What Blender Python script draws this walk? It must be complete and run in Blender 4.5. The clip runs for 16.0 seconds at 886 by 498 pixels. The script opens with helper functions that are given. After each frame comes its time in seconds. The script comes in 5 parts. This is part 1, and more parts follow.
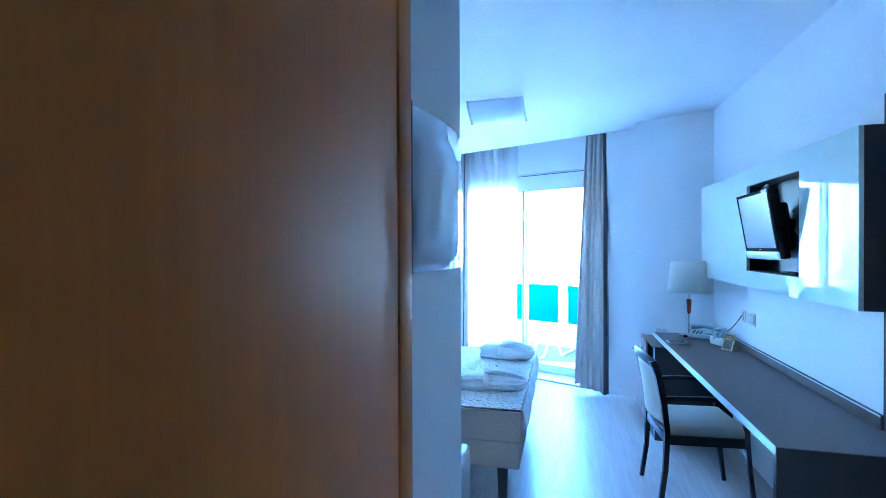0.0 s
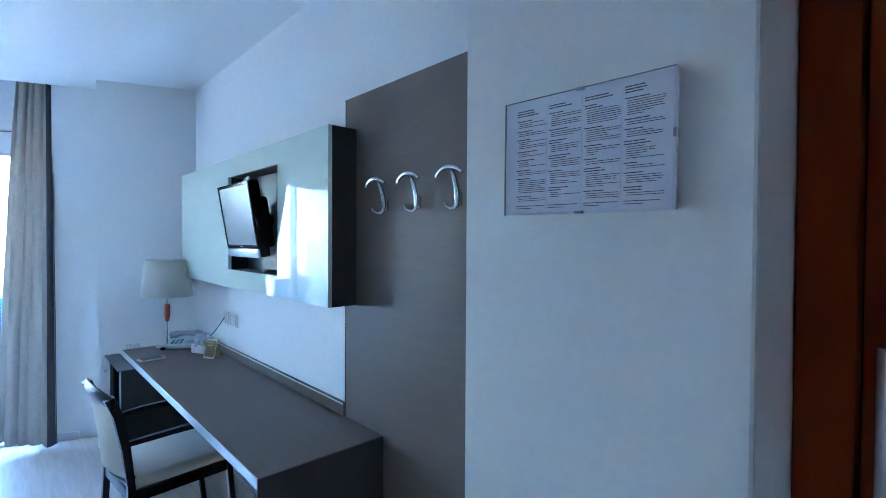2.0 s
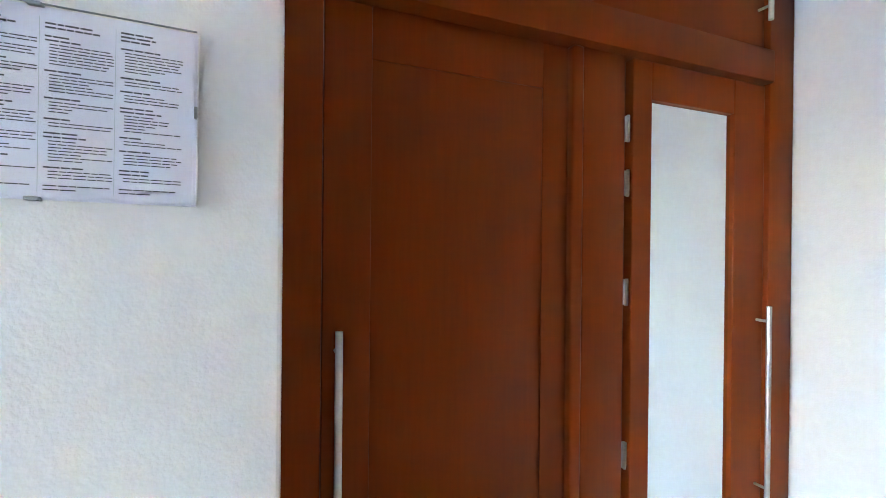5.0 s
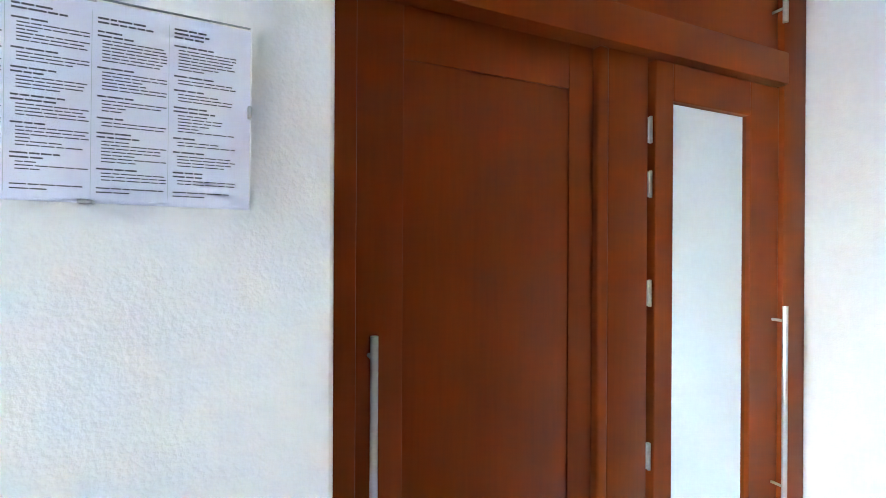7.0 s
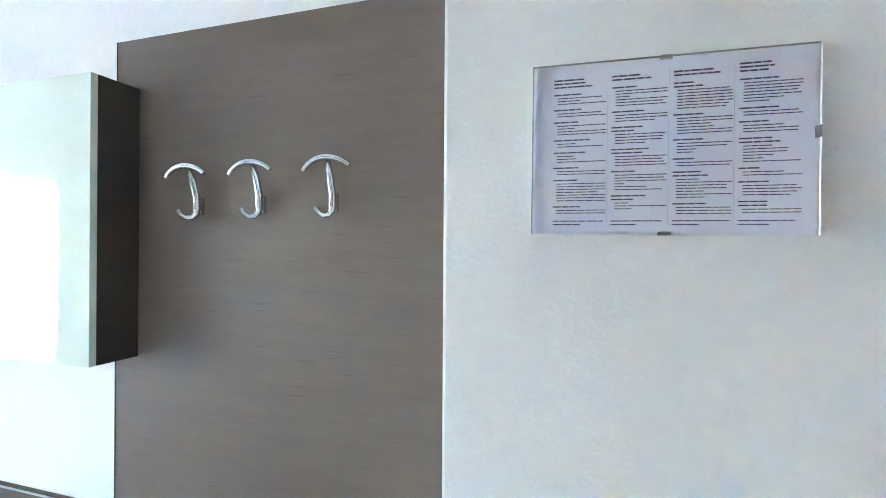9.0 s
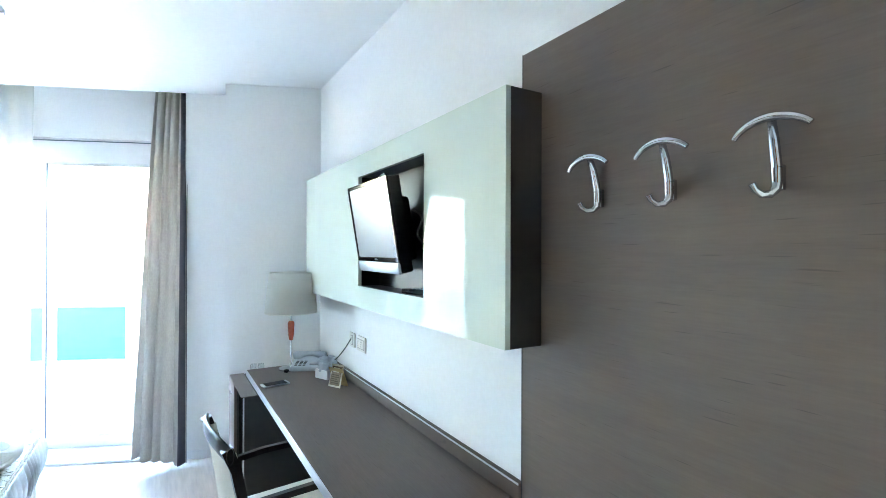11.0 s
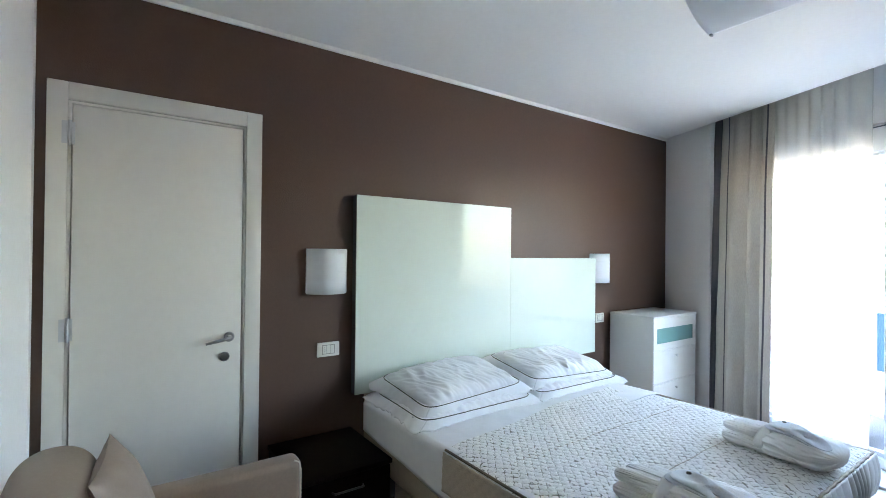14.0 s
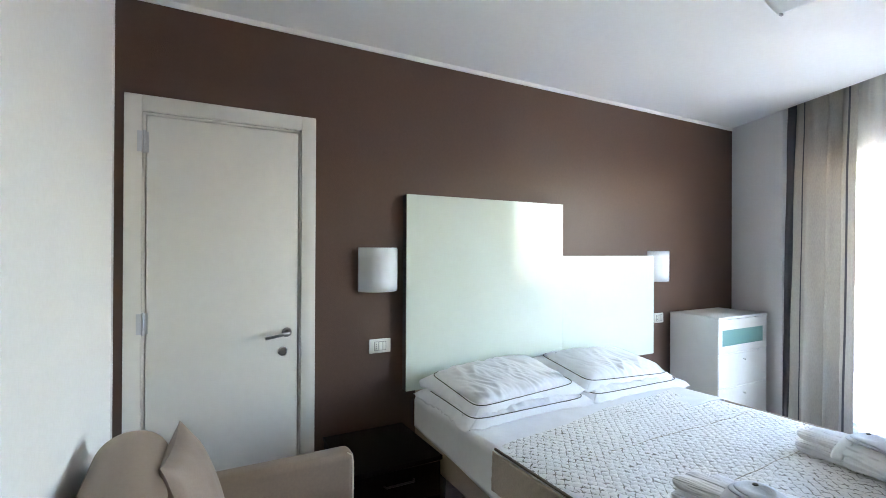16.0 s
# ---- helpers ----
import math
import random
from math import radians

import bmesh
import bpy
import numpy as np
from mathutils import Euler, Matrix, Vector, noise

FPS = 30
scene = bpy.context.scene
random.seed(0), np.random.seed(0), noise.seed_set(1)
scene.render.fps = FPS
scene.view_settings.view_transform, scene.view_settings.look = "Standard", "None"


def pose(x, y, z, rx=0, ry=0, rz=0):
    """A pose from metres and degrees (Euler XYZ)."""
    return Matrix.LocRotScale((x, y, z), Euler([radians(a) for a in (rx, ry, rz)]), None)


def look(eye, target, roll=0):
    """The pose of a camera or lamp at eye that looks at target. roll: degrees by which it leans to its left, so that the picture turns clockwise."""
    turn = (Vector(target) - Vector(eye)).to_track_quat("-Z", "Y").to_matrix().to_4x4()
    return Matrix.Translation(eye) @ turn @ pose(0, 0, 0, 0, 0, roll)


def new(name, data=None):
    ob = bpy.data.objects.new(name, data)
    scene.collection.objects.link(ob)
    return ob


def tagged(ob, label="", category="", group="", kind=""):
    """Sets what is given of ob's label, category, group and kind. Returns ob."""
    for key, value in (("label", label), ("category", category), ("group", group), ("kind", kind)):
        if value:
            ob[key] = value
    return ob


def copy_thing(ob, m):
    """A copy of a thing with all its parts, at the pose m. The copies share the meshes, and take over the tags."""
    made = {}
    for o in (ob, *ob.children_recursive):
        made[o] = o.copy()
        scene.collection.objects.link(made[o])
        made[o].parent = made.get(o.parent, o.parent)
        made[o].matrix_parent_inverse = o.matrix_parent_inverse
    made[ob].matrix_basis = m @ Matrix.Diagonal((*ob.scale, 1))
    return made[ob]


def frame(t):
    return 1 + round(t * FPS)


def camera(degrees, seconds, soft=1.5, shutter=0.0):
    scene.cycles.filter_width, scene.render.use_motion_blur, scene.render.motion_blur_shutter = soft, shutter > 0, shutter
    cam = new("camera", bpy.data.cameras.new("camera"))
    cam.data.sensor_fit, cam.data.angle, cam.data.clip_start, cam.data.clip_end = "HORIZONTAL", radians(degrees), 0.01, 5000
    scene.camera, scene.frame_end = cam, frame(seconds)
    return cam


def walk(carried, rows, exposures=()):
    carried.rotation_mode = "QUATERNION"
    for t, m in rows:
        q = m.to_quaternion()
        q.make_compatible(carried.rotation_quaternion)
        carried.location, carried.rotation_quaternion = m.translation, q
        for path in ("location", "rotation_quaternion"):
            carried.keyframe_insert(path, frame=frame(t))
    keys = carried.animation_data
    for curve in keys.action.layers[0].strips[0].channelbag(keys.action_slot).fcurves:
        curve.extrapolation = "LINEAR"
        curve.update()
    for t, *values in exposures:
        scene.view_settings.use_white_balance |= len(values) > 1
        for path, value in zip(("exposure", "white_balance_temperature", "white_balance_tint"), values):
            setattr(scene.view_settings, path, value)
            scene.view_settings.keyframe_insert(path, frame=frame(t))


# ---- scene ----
cam = camera(87.3, 16.0, soft=0.5)
PATH = [
    (0, (2.271, -0.231, 1.537), (1.780, 1.707, 1.522), -0.23),
    (0.5, (2.278, -0.089, 1.524), (2.114, 1.905, 1.507), -0.11),
    (1, (2.334, 0.038, 1.517), (2.621, 2.017, 1.495), -0.04),
    (1.5, (2.405, 0.184, 1.541), (3.251, 1.996, 1.511), 0.02),
    (2, (2.472, 0.285, 1.540), (3.845, 1.740, 1.507), 0.32),
    (2.5, (2.531, 0.368, 1.545), (4.220, 1.439, 1.514), 0.57),
    (3, (2.562, 0.428, 1.556), (4.439, 1.116, 1.527), 0.63),
    (3.5, (2.584, 0.469, 1.568), (4.566, 0.742, 1.540), 0.82),
    (4, (2.571, 0.475, 1.558), (4.567, 0.345, 1.540), 0.85),
    (4.5, (2.550, 0.478, 1.545), (4.491, -0.002, 1.537), 0.61),
    (4.7, (2.546, 0.478, 1.542), (4.457, -0.111, 1.535), 0.61),
    (5.75, (2.565, 0.498, 1.544), (4.261, -0.562, 1.537), 0.40),
    (6.8, (2.585, 0.525, 1.545), (4.362, -0.393, 1.539), 0.23),
    (7, (2.594, 0.555, 1.545), (4.417, -0.266, 1.541), 0.31),
    (7.5, (2.599, 0.615, 1.553), (4.529, 0.091, 1.548), 0.32),
    (8, (2.590, 0.662, 1.564), (4.581, 0.478, 1.564), 0.33),
    (8.5, (2.572, 0.710, 1.572), (4.564, 0.891, 1.570), 0.34),
    (9, (2.575, 0.772, 1.569), (4.483, 1.370, 1.571), 0.36),
    (9.2, (2.569, 0.797, 1.559), (4.434, 1.522, 1.567), 0.35),
    (10.25, (2.590, 0.885, 1.551), (4.074, 2.226, 1.558), 0.33),
    (11.3, (2.608, 0.989, 1.538), (3.401, 2.826, 1.544), 0.30),
    (11.5, (2.601, 1.031, 1.527), (3.225, 2.931, 1.533), 0.43),
    (12, (2.570, 1.133, 1.500), (2.729, 3.127, 1.505), 0.49),
    (12.5, (2.576, 1.202, 1.476), (2.119, 3.149, 1.485), 0.43),
    (13, (2.620, 1.242, 1.468), (1.513, 2.907, 1.480), 0.59),
    (13.5, (2.650, 1.247, 1.464), (1.164, 2.586, 1.478), 0.69),
    (14, (2.662, 1.247, 1.473), (1.027, 2.399, 1.488), 0.60),
    (14.5, (2.676, 1.257, 1.471), (0.975, 2.308, 1.485), 0.53),
    (15, (2.677, 1.256, 1.471), (0.944, 2.255, 1.481), 0.51),
    (15.5, (2.676, 1.260, 1.470), (0.928, 2.231, 1.479), 0.40),
    (16, (2.671, 1.264, 1.471), (0.917, 2.225, 1.478), 0.27),
]
# White balance and exposure drift of the clip's camera
LIGHT = [
    (0.0, 6.10, 4050, 6), (0.5, 5.95, 4000, 5), (1.0, 5.85, 4150, 6), (1.5, 5.88, 4450, 7), (2.0, 5.82, 5050, 9), (2.5, 6.00, 5400, 9),
    (3.0, 6.20, 6350, 14), (3.5, 6.35, 6900, 18), (4.0, 6.75, 7100, 20), (4.5, 7.05, 7000, 18), (7.0, 7.47, 6700, 16), (8.0, 7.34, 6950, 17),
    (9.0, 7.13, 6850, 13), (11.3, 6.42, 6900, 9), (12.0, 5.80, 7050, 11), (12.5, 5.53, 7100, 11), (13.0, 5.48, 7300, 13), (14.0, 5.26, 7400, 14), (15.0, 5.35, 7500, 15), (16.0, 5.51, 7650, 17),
]
walk(cam, [(t, look(eye, target, roll)) for t, eye, target, roll in PATH], LIGHT)

# ---- world and light ----
SKEW = 22.57                      # the window wall runs askew to the other walls
CA, SA = math.cos(radians(SKEW)), math.sin(radians(SKEW))
WIN = pose(0, 6.0, 0, 0, 0, -SKEW)  # local x along the window wall, local y outwards, z up

world = bpy.data.worlds.new("sky")
scene.world = world
world.use_nodes = True
wn = world.node_tree.nodes
sky = wn.new("ShaderNodeTexSky")
sky.sky_type, sky.sun_disc = "NISHITA", False
sky.sun_elevation, sky.sun_rotation = radians(46), radians(180)
world.node_tree.links.new(sky.outputs[0], wn["Background"].inputs[0])
wn["Background"].inputs[1].default_value = 0.15

sun = new("sun", bpy.data.lights.new("sun", "SUN"))
sun.data.energy, sun.data.angle, sun.data.color = 3.5, radians(0.6), (1.0, 0.95, 0.88)
sun.matrix_world = look((0.5, -4.0, 8.6), (2.5, 4.0, 0.0))

# ---- materials ----
MATS = {}


def material(name, color, rough=0.6, metal=0.0, vary=0.06, grain=40.0, bump=0.0, bump_scale=200.0, stretch=(1, 1, 1), coat=0.0, stain=2.0, second=None, translucent=0.0, alpha=None, transmission=0.0, emit=0.0, spec=0.5, sheen=0.0):
    """A principled material with variation at two scales and a fine relief, in object space."""
    if name in MATS:
        return MATS[name]
    m = bpy.data.materials.new(name)
    m.use_nodes = True
    nt = m.node_tree
    n, l = nt.nodes, nt.links
    b = n["Principled BSDF"]
    b.inputs["Roughness"].default_value = rough
    b.inputs["Metallic"].default_value = metal
    b.inputs["Coat Weight"].default_value = coat
    b.inputs["Coat Roughness"].default_value = 0.03
    b.inputs["Specular IOR Level"].default_value = spec
    b.inputs["Transmission Weight"].default_value = transmission
    b.inputs["Sheen Weight"].default_value = sheen
    co = n.new("ShaderNodeTexCoord")
    mp = n.new("ShaderNodeMapping")
    mp.inputs["Scale"].default_value = stretch
    l.new(co.outputs["Object"], mp.inputs[0])
    fine, broad = n.new("ShaderNodeTexNoise"), n.new("ShaderNodeTexNoise")
    fine.inputs["Scale"].default_value, fine.inputs["Detail"].default_value = grain, 6
    broad.inputs["Scale"].default_value, broad.inputs["Detail"].default_value = stain, 4
    l.new(mp.outputs[0], fine.inputs["Vector"])
    l.new(mp.outputs[0], broad.inputs["Vector"])
    add = n.new("ShaderNodeMath")
    add.operation = "ADD"
    l.new(fine.outputs["Fac"], add.inputs[0])
    l.new(broad.outputs["Fac"], add.inputs[1])
    ramp = n.new("ShaderNodeMapRange")
    ramp.inputs["From Min"].default_value, ramp.inputs["From Max"].default_value = 0.7, 1.3
    l.new(add.outputs[0], ramp.inputs["Value"])
    mix = n.new("ShaderNodeMix")
    mix.data_type = "RGBA"
    dark = second or tuple(c * (1 - 2 * vary) for c in color)
    mix.inputs[6].default_value = (*dark, 1)
    mix.inputs[7].default_value = (*[min(1, c * (1 + vary * 0.6)) for c in color], 1)
    l.new(ramp.outputs[0], mix.inputs[0])
    l.new(mix.outputs[2], b.inputs["Base Color"])
    rr = n.new("ShaderNodeMapRange")
    rr.inputs["To Min"].default_value, rr.inputs["To Max"].default_value = max(0.0, rough * 0.88), min(1.0, rough * 1.12)
    l.new(broad.outputs["Fac"], rr.inputs["Value"])
    l.new(rr.outputs[0], b.inputs["Roughness"])
    if bump:
        t = n.new("ShaderNodeTexNoise")
        t.inputs["Scale"].default_value, t.inputs["Detail"].default_value = bump_scale, 5
        l.new(mp.outputs[0], t.inputs["Vector"])
        bp = n.new("ShaderNodeBump")
        bp.inputs["Strength"].default_value, bp.inputs["Distance"].default_value = bump, 0.004
        l.new(t.outputs["Fac"], bp.inputs["Height"])
        l.new(bp.outputs[0], b.inputs["Normal"])
    if emit:
        l.new(mix.outputs[2], b.inputs["Emission Color"])
        b.inputs["Emission Strength"].default_value = emit
    if translucent:
        tr = n.new("ShaderNodeBsdfTranslucent")
        l.new(mix.outputs[2], tr.inputs[0])
        ms = n.new("ShaderNodeMixShader")
        ms.inputs[0].default_value = translucent
        l.new(b.outputs[0], ms.inputs[1])
        l.new(tr.outputs[0], ms.inputs[2])
        last = ms
        if alpha is not None:
            tp = n.new("ShaderNodeBsdfTransparent")
            m2 = n.new("ShaderNodeMixShader")
            m2.inputs[0].default_value = alpha
            l.new(tp.outputs[0], m2.inputs[1])
            l.new(ms.outputs[0], m2.inputs[2])
            last = m2
        l.new(last.outputs[0], n["Material Output"].inputs[0])
    MATS[name] = m
    return m


white_paint = material("white_wall_paint", (0.835, 0.83, 0.825), 0.75, vary=0.02, grain=60, bump=0.2, bump_scale=220, stain=1.2)
rough_plaster = material("rough_white_plaster", (0.825, 0.815, 0.805), 0.7, vary=0.02, grain=60, bump=0.22, bump_scale=150, stain=1.5)
ceiling_paint = material("ceiling_paint", (0.86, 0.86, 0.85), 0.85, vary=0.015, grain=30, bump=0.1, bump_scale=150, stain=0.8)
brown_paint = material("brown_wall_paint", (0.107, 0.0605, 0.043), 0.52, vary=0.05, grain=50, bump=0.2, bump_scale=160, stain=1.0, spec=0.4)


def flecks(mat, scale, low, color):
    """Short darker pores along the grain of a laminate."""
    n, l = mat.node_tree.nodes, mat.node_tree.links
    co, mp, tx, mr, mx = (n.new("ShaderNode" + k) for k in ("TexCoord", "Mapping", "TexNoise", "MapRange", "Mix"))
    mp.inputs["Scale"].default_value = scale
    tx.inputs["Scale"].default_value, tx.inputs["Detail"].default_value = 1.0, 1.0
    mr.inputs["From Min"].default_value, mr.inputs["From Max"].default_value = low, low + 0.06
    mx.data_type = "RGBA"
    mx.inputs[7].default_value = color + (1,)
    old = n["Principled BSDF"].inputs["Base Color"].links[0].from_socket
    l.new(co.outputs["Object"], mp.inputs["Vector"])
    l.new(mp.outputs[0], tx.inputs["Vector"])
    l.new(tx.outputs[0], mr.inputs["Value"])
    l.new(mr.outputs[0], mx.inputs[0])
    l.new(old, mx.inputs[6])
    l.new(mx.outputs[2], n["Principled BSDF"].inputs["Base Color"])


floor_mat = material("pale_floor", (0.66, 0.59, 0.53), 0.32, vary=0.10, grain=9, bump=0.06, bump_scale=60, stretch=(6, 0.5, 1), stain=3)
door_white = material("cream_door_lacquer", (0.77, 0.745, 0.695), 0.38, vary=0.015, grain=20, bump=0.04, bump_scale=120)
cherry = material("orange_cherry_wood", (0.268, 0.043, 0.0034), 0.38, vary=0.045, grain=12, bump=0.02, bump_scale=90, stretch=(10, 10, 0.6), stain=1.5, spec=0.12)
door_wood = material("orange_brown_door_wood", (0.44, 0.145, 0.024), 0.5, vary=0.045, grain=12, bump=0.03, bump_scale=90, stretch=(10, 10, 0.6), stain=1.5, spec=0.085)
gap_shade = material("painted_door_gap_shade", (0.03, 0.012, 0.006), 0.6, vary=0.1)
lacquer = material("pale_green_white_lacquer", (0.68, 0.738, 0.652), 0.004, vary=0.01, grain=8, coat=0.0, spec=0.5, stain=0.7)
lacquer.node_tree.nodes["Principled BSDF"].inputs["IOR"].default_value = 1.27
grey_laminate = material("grey_brown_laminate", (0.165, 0.130, 0.108), 0.42, spec=0.27, vary=0.055, grain=14, bump=0.03, bump_scale=40, stretch=(1, 1.2, 16), stain=2.0)
flecks(grey_laminate, (11, 8, 170), 0.70, (0.122, 0.096, 0.079))
desk_mat = material("grey_brown_desk_laminate", (0.140, 0.108, 0.088), 0.48, spec=0.3, vary=0.08, grain=12, bump=0.06, bump_scale=60, stretch=(22, 1.2, 1), stain=2.0)
flecks(desk_mat, (220, 12, 16), 0.65, (0.112, 0.086, 0.070))
dark_laminate = material("dark_laminate", (0.044, 0.037, 0.034), 0.42, vary=0.12, grain=20, bump=0.05)
night_mat = material("dark_stained_wood", (0.011, 0.008, 0.006), 0.65, vary=0.15, grain=20, bump=0.05, stretch=(1, 8, 1), spec=0.03)
dark_steel = material("dark_steel", (0.07, 0.065, 0.065), 0.45, 1.0, vary=0.04)
alu = material("brushed_aluminium", (0.62, 0.63, 0.65), 0.3, 1.0, vary=0.04, grain=80, stretch=(1, 1, 12))
chrome = material("chrome", (0.60, 0.62, 0.65), 0.14, 1.0, vary=0.02)
satin = material("satin_nickel", (0.42, 0.42, 0.43), 0.28, 1.0, vary=0.04)
black_plastic = material("black_plastic", (0.010, 0.010, 0.012), 0.24, vary=0.1, spec=0.22)
screen_mat = material("dark_grey_screen", (0.040, 0.085, 0.130), 0.30, vary=0.0, grain=3, spec=0.26)
black_gloss = material("glossy_black_plastic", (0.006, 0.007, 0.010), 0.10, vary=0.05, spec=0.10)
recess_mat = material("black_satin_lining", (0.007, 0.009, 0.013), 0.38, vary=0.08, spec=0.25)
silver_plastic = material("silver_plastic", (0.42, 0.45, 0.48), 0.35, 0.4, vary=0.03)
sheet_mat = material("white_cotton", (0.87, 0.87, 0.88), 0.9, vary=0.02, grain=30, bump=0.2, bump_scale=30, sheen=0.2, stain=3)
slipper_mat = material("pale_grey_slipper", (0.80, 0.83, 0.88), 0.85, vary=0.05, grain=120, bump=0.2, bump_scale=300, sheen=0.2)
towel_mat = material("white_terry", (0.93, 0.935, 0.94), 0.95, vary=0.02, grain=90, bump=0.25, bump_scale=240, sheen=0.2, stain=8)
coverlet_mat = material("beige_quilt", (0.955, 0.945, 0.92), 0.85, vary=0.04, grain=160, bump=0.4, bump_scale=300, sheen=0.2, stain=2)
# dark weave grooves: shade put into the colour, running with the quilting
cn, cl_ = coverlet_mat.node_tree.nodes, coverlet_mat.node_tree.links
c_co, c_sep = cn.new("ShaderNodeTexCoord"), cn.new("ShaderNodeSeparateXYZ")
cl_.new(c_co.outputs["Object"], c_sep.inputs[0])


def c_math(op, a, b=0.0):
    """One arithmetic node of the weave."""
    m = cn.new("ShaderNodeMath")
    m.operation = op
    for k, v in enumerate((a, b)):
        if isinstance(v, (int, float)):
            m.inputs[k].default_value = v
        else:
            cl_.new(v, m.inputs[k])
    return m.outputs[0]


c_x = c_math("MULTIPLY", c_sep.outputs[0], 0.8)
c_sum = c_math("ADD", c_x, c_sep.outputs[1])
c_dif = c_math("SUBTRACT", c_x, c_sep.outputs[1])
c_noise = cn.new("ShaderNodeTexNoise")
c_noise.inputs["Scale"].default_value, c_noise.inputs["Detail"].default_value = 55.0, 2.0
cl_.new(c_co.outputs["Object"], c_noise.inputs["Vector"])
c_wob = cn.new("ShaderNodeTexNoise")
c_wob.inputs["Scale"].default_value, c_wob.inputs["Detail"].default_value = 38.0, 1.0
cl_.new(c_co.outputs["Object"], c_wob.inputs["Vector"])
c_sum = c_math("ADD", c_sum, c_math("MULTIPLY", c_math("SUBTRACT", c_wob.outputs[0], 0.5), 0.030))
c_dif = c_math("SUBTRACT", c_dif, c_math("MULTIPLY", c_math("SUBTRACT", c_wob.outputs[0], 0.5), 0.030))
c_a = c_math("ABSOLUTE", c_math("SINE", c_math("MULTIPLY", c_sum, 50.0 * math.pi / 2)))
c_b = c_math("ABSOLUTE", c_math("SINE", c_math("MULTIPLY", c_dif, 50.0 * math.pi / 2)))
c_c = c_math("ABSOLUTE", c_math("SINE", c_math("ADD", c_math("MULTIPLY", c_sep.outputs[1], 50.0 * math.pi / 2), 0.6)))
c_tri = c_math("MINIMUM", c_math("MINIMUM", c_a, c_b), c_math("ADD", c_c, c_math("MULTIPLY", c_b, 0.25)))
# noise closes up some of the painted groove lines and leaves others wide
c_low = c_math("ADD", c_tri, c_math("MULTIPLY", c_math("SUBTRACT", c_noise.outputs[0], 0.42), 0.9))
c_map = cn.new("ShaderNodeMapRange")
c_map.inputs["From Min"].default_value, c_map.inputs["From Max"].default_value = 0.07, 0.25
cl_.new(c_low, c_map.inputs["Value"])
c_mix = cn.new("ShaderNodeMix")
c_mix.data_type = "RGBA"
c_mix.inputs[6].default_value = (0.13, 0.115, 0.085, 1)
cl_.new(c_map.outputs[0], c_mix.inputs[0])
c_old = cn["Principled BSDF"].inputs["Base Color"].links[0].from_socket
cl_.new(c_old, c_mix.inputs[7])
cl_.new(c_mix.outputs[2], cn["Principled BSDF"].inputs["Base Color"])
quilt_side = material("tan_quilt_side", (0.53, 0.45, 0.36), 0.85, vary=0.08, grain=160, bump=0.4, bump_scale=260, sheen=0.2)
satin_grey = material("grey_satin_drop", (0.56, 0.55, 0.53), 0.42, vary=0.08, grain=60, bump=0.1, bump_scale=200, sheen=0.3, stain=12)
stitch_mat = material("dark_stitching", (0.10, 0.09, 0.08), 0.9)
base_fabric = material("beige_bed_fabric", (0.56, 0.47, 0.37), 0.85, vary=0.06, grain=120, bump=0.3, bump_scale=350)
sofa_mat = material("taupe_upholstery", (0.29, 0.205, 0.150), 0.5, vary=0.05, grain=90, bump=0.12, bump_scale=300, sheen=0.08)
sofa_piping = material("pale_piping", (0.62, 0.53, 0.42), 0.7)
curtain_mat = material("grey_beige_curtain", (0.55, 0.51, 0.46), 0.85, vary=0.08, grain=150, bump=0.25, bump_scale=300, stretch=(1, 1, 0.3), translucent=0.42, sheen=0.15)
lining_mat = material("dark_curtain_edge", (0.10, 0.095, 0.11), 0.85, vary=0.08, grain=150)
sheer_mat = material("white_sheer", (0.86, 0.85, 0.80), 0.9, vary=0.04, grain=300, translucent=0.7, alpha=0.58, stretch=(1, 1, 0.2))
chest_white = material("white_melamine", (0.80, 0.80, 0.78), 0.4, vary=0.015, grain=20)
frosted_teal = material("frosted_teal_glass", (0.16, 0.36, 0.34), 0.3, vary=0.03, grain=6, coat=0.4)
shade_mat = material("white_opal_shade", (0.89, 0.90, 0.92), 0.5, vary=0.015, grain=10, translucent=0.22, spec=0.3)
opal_gloss = material("glossy_opal_glass", (0.55, 0.58, 0.60), 0.08, vary=0.01, grain=5, coat=1.0)
lampshade_mat = material("cream_fabric_shade", (0.86, 0.84, 0.78), 0.85, vary=0.03, grain=200, bump=0.2, bump_scale=500, translucent=0.4)
red_wood = material("red_lacquered_wood", (0.36, 0.045, 0.02), 0.25, vary=0.1, coat=0.5)
chair_wood = material("dark_wenge_wood", (0.018, 0.013, 0.012), 0.36, vary=0.15, grain=30, stretch=(1, 1, 0.2), spec=0.3)
chair_fabric = material("cream_chair_fabric", (0.62, 0.57, 0.48), 0.85, vary=0.04, grain=150, bump=0.3, bump_scale=400)
phone_plastic = material("grey_phone_plastic", (0.50, 0.55, 0.60), 0.45, vary=0.03)
dark_key = material("dark_grey_keys", (0.06, 0.065, 0.07), 0.5)
ivory_plastic = material("ivory_plastic", (0.70, 0.68, 0.62), 0.4, vary=0.02)
paper_mat = material("white_paper", (0.80, 0.81, 0.92), 0.7, vary=0.02, grain=20)
ink_mat = material("grey_ink", (0.085, 0.085, 0.11), 0.8)
card_mat = material("tan_card", (0.50, 0.36, 0.16), 0.6, vary=0.08)
card_print = material("cream_card_print", (0.66, 0.58, 0.42), 0.6, vary=0.05)
brown_print = material("brown_card_picture", (0.26, 0.18, 0.10), 0.6, vary=0.2, grain=60)
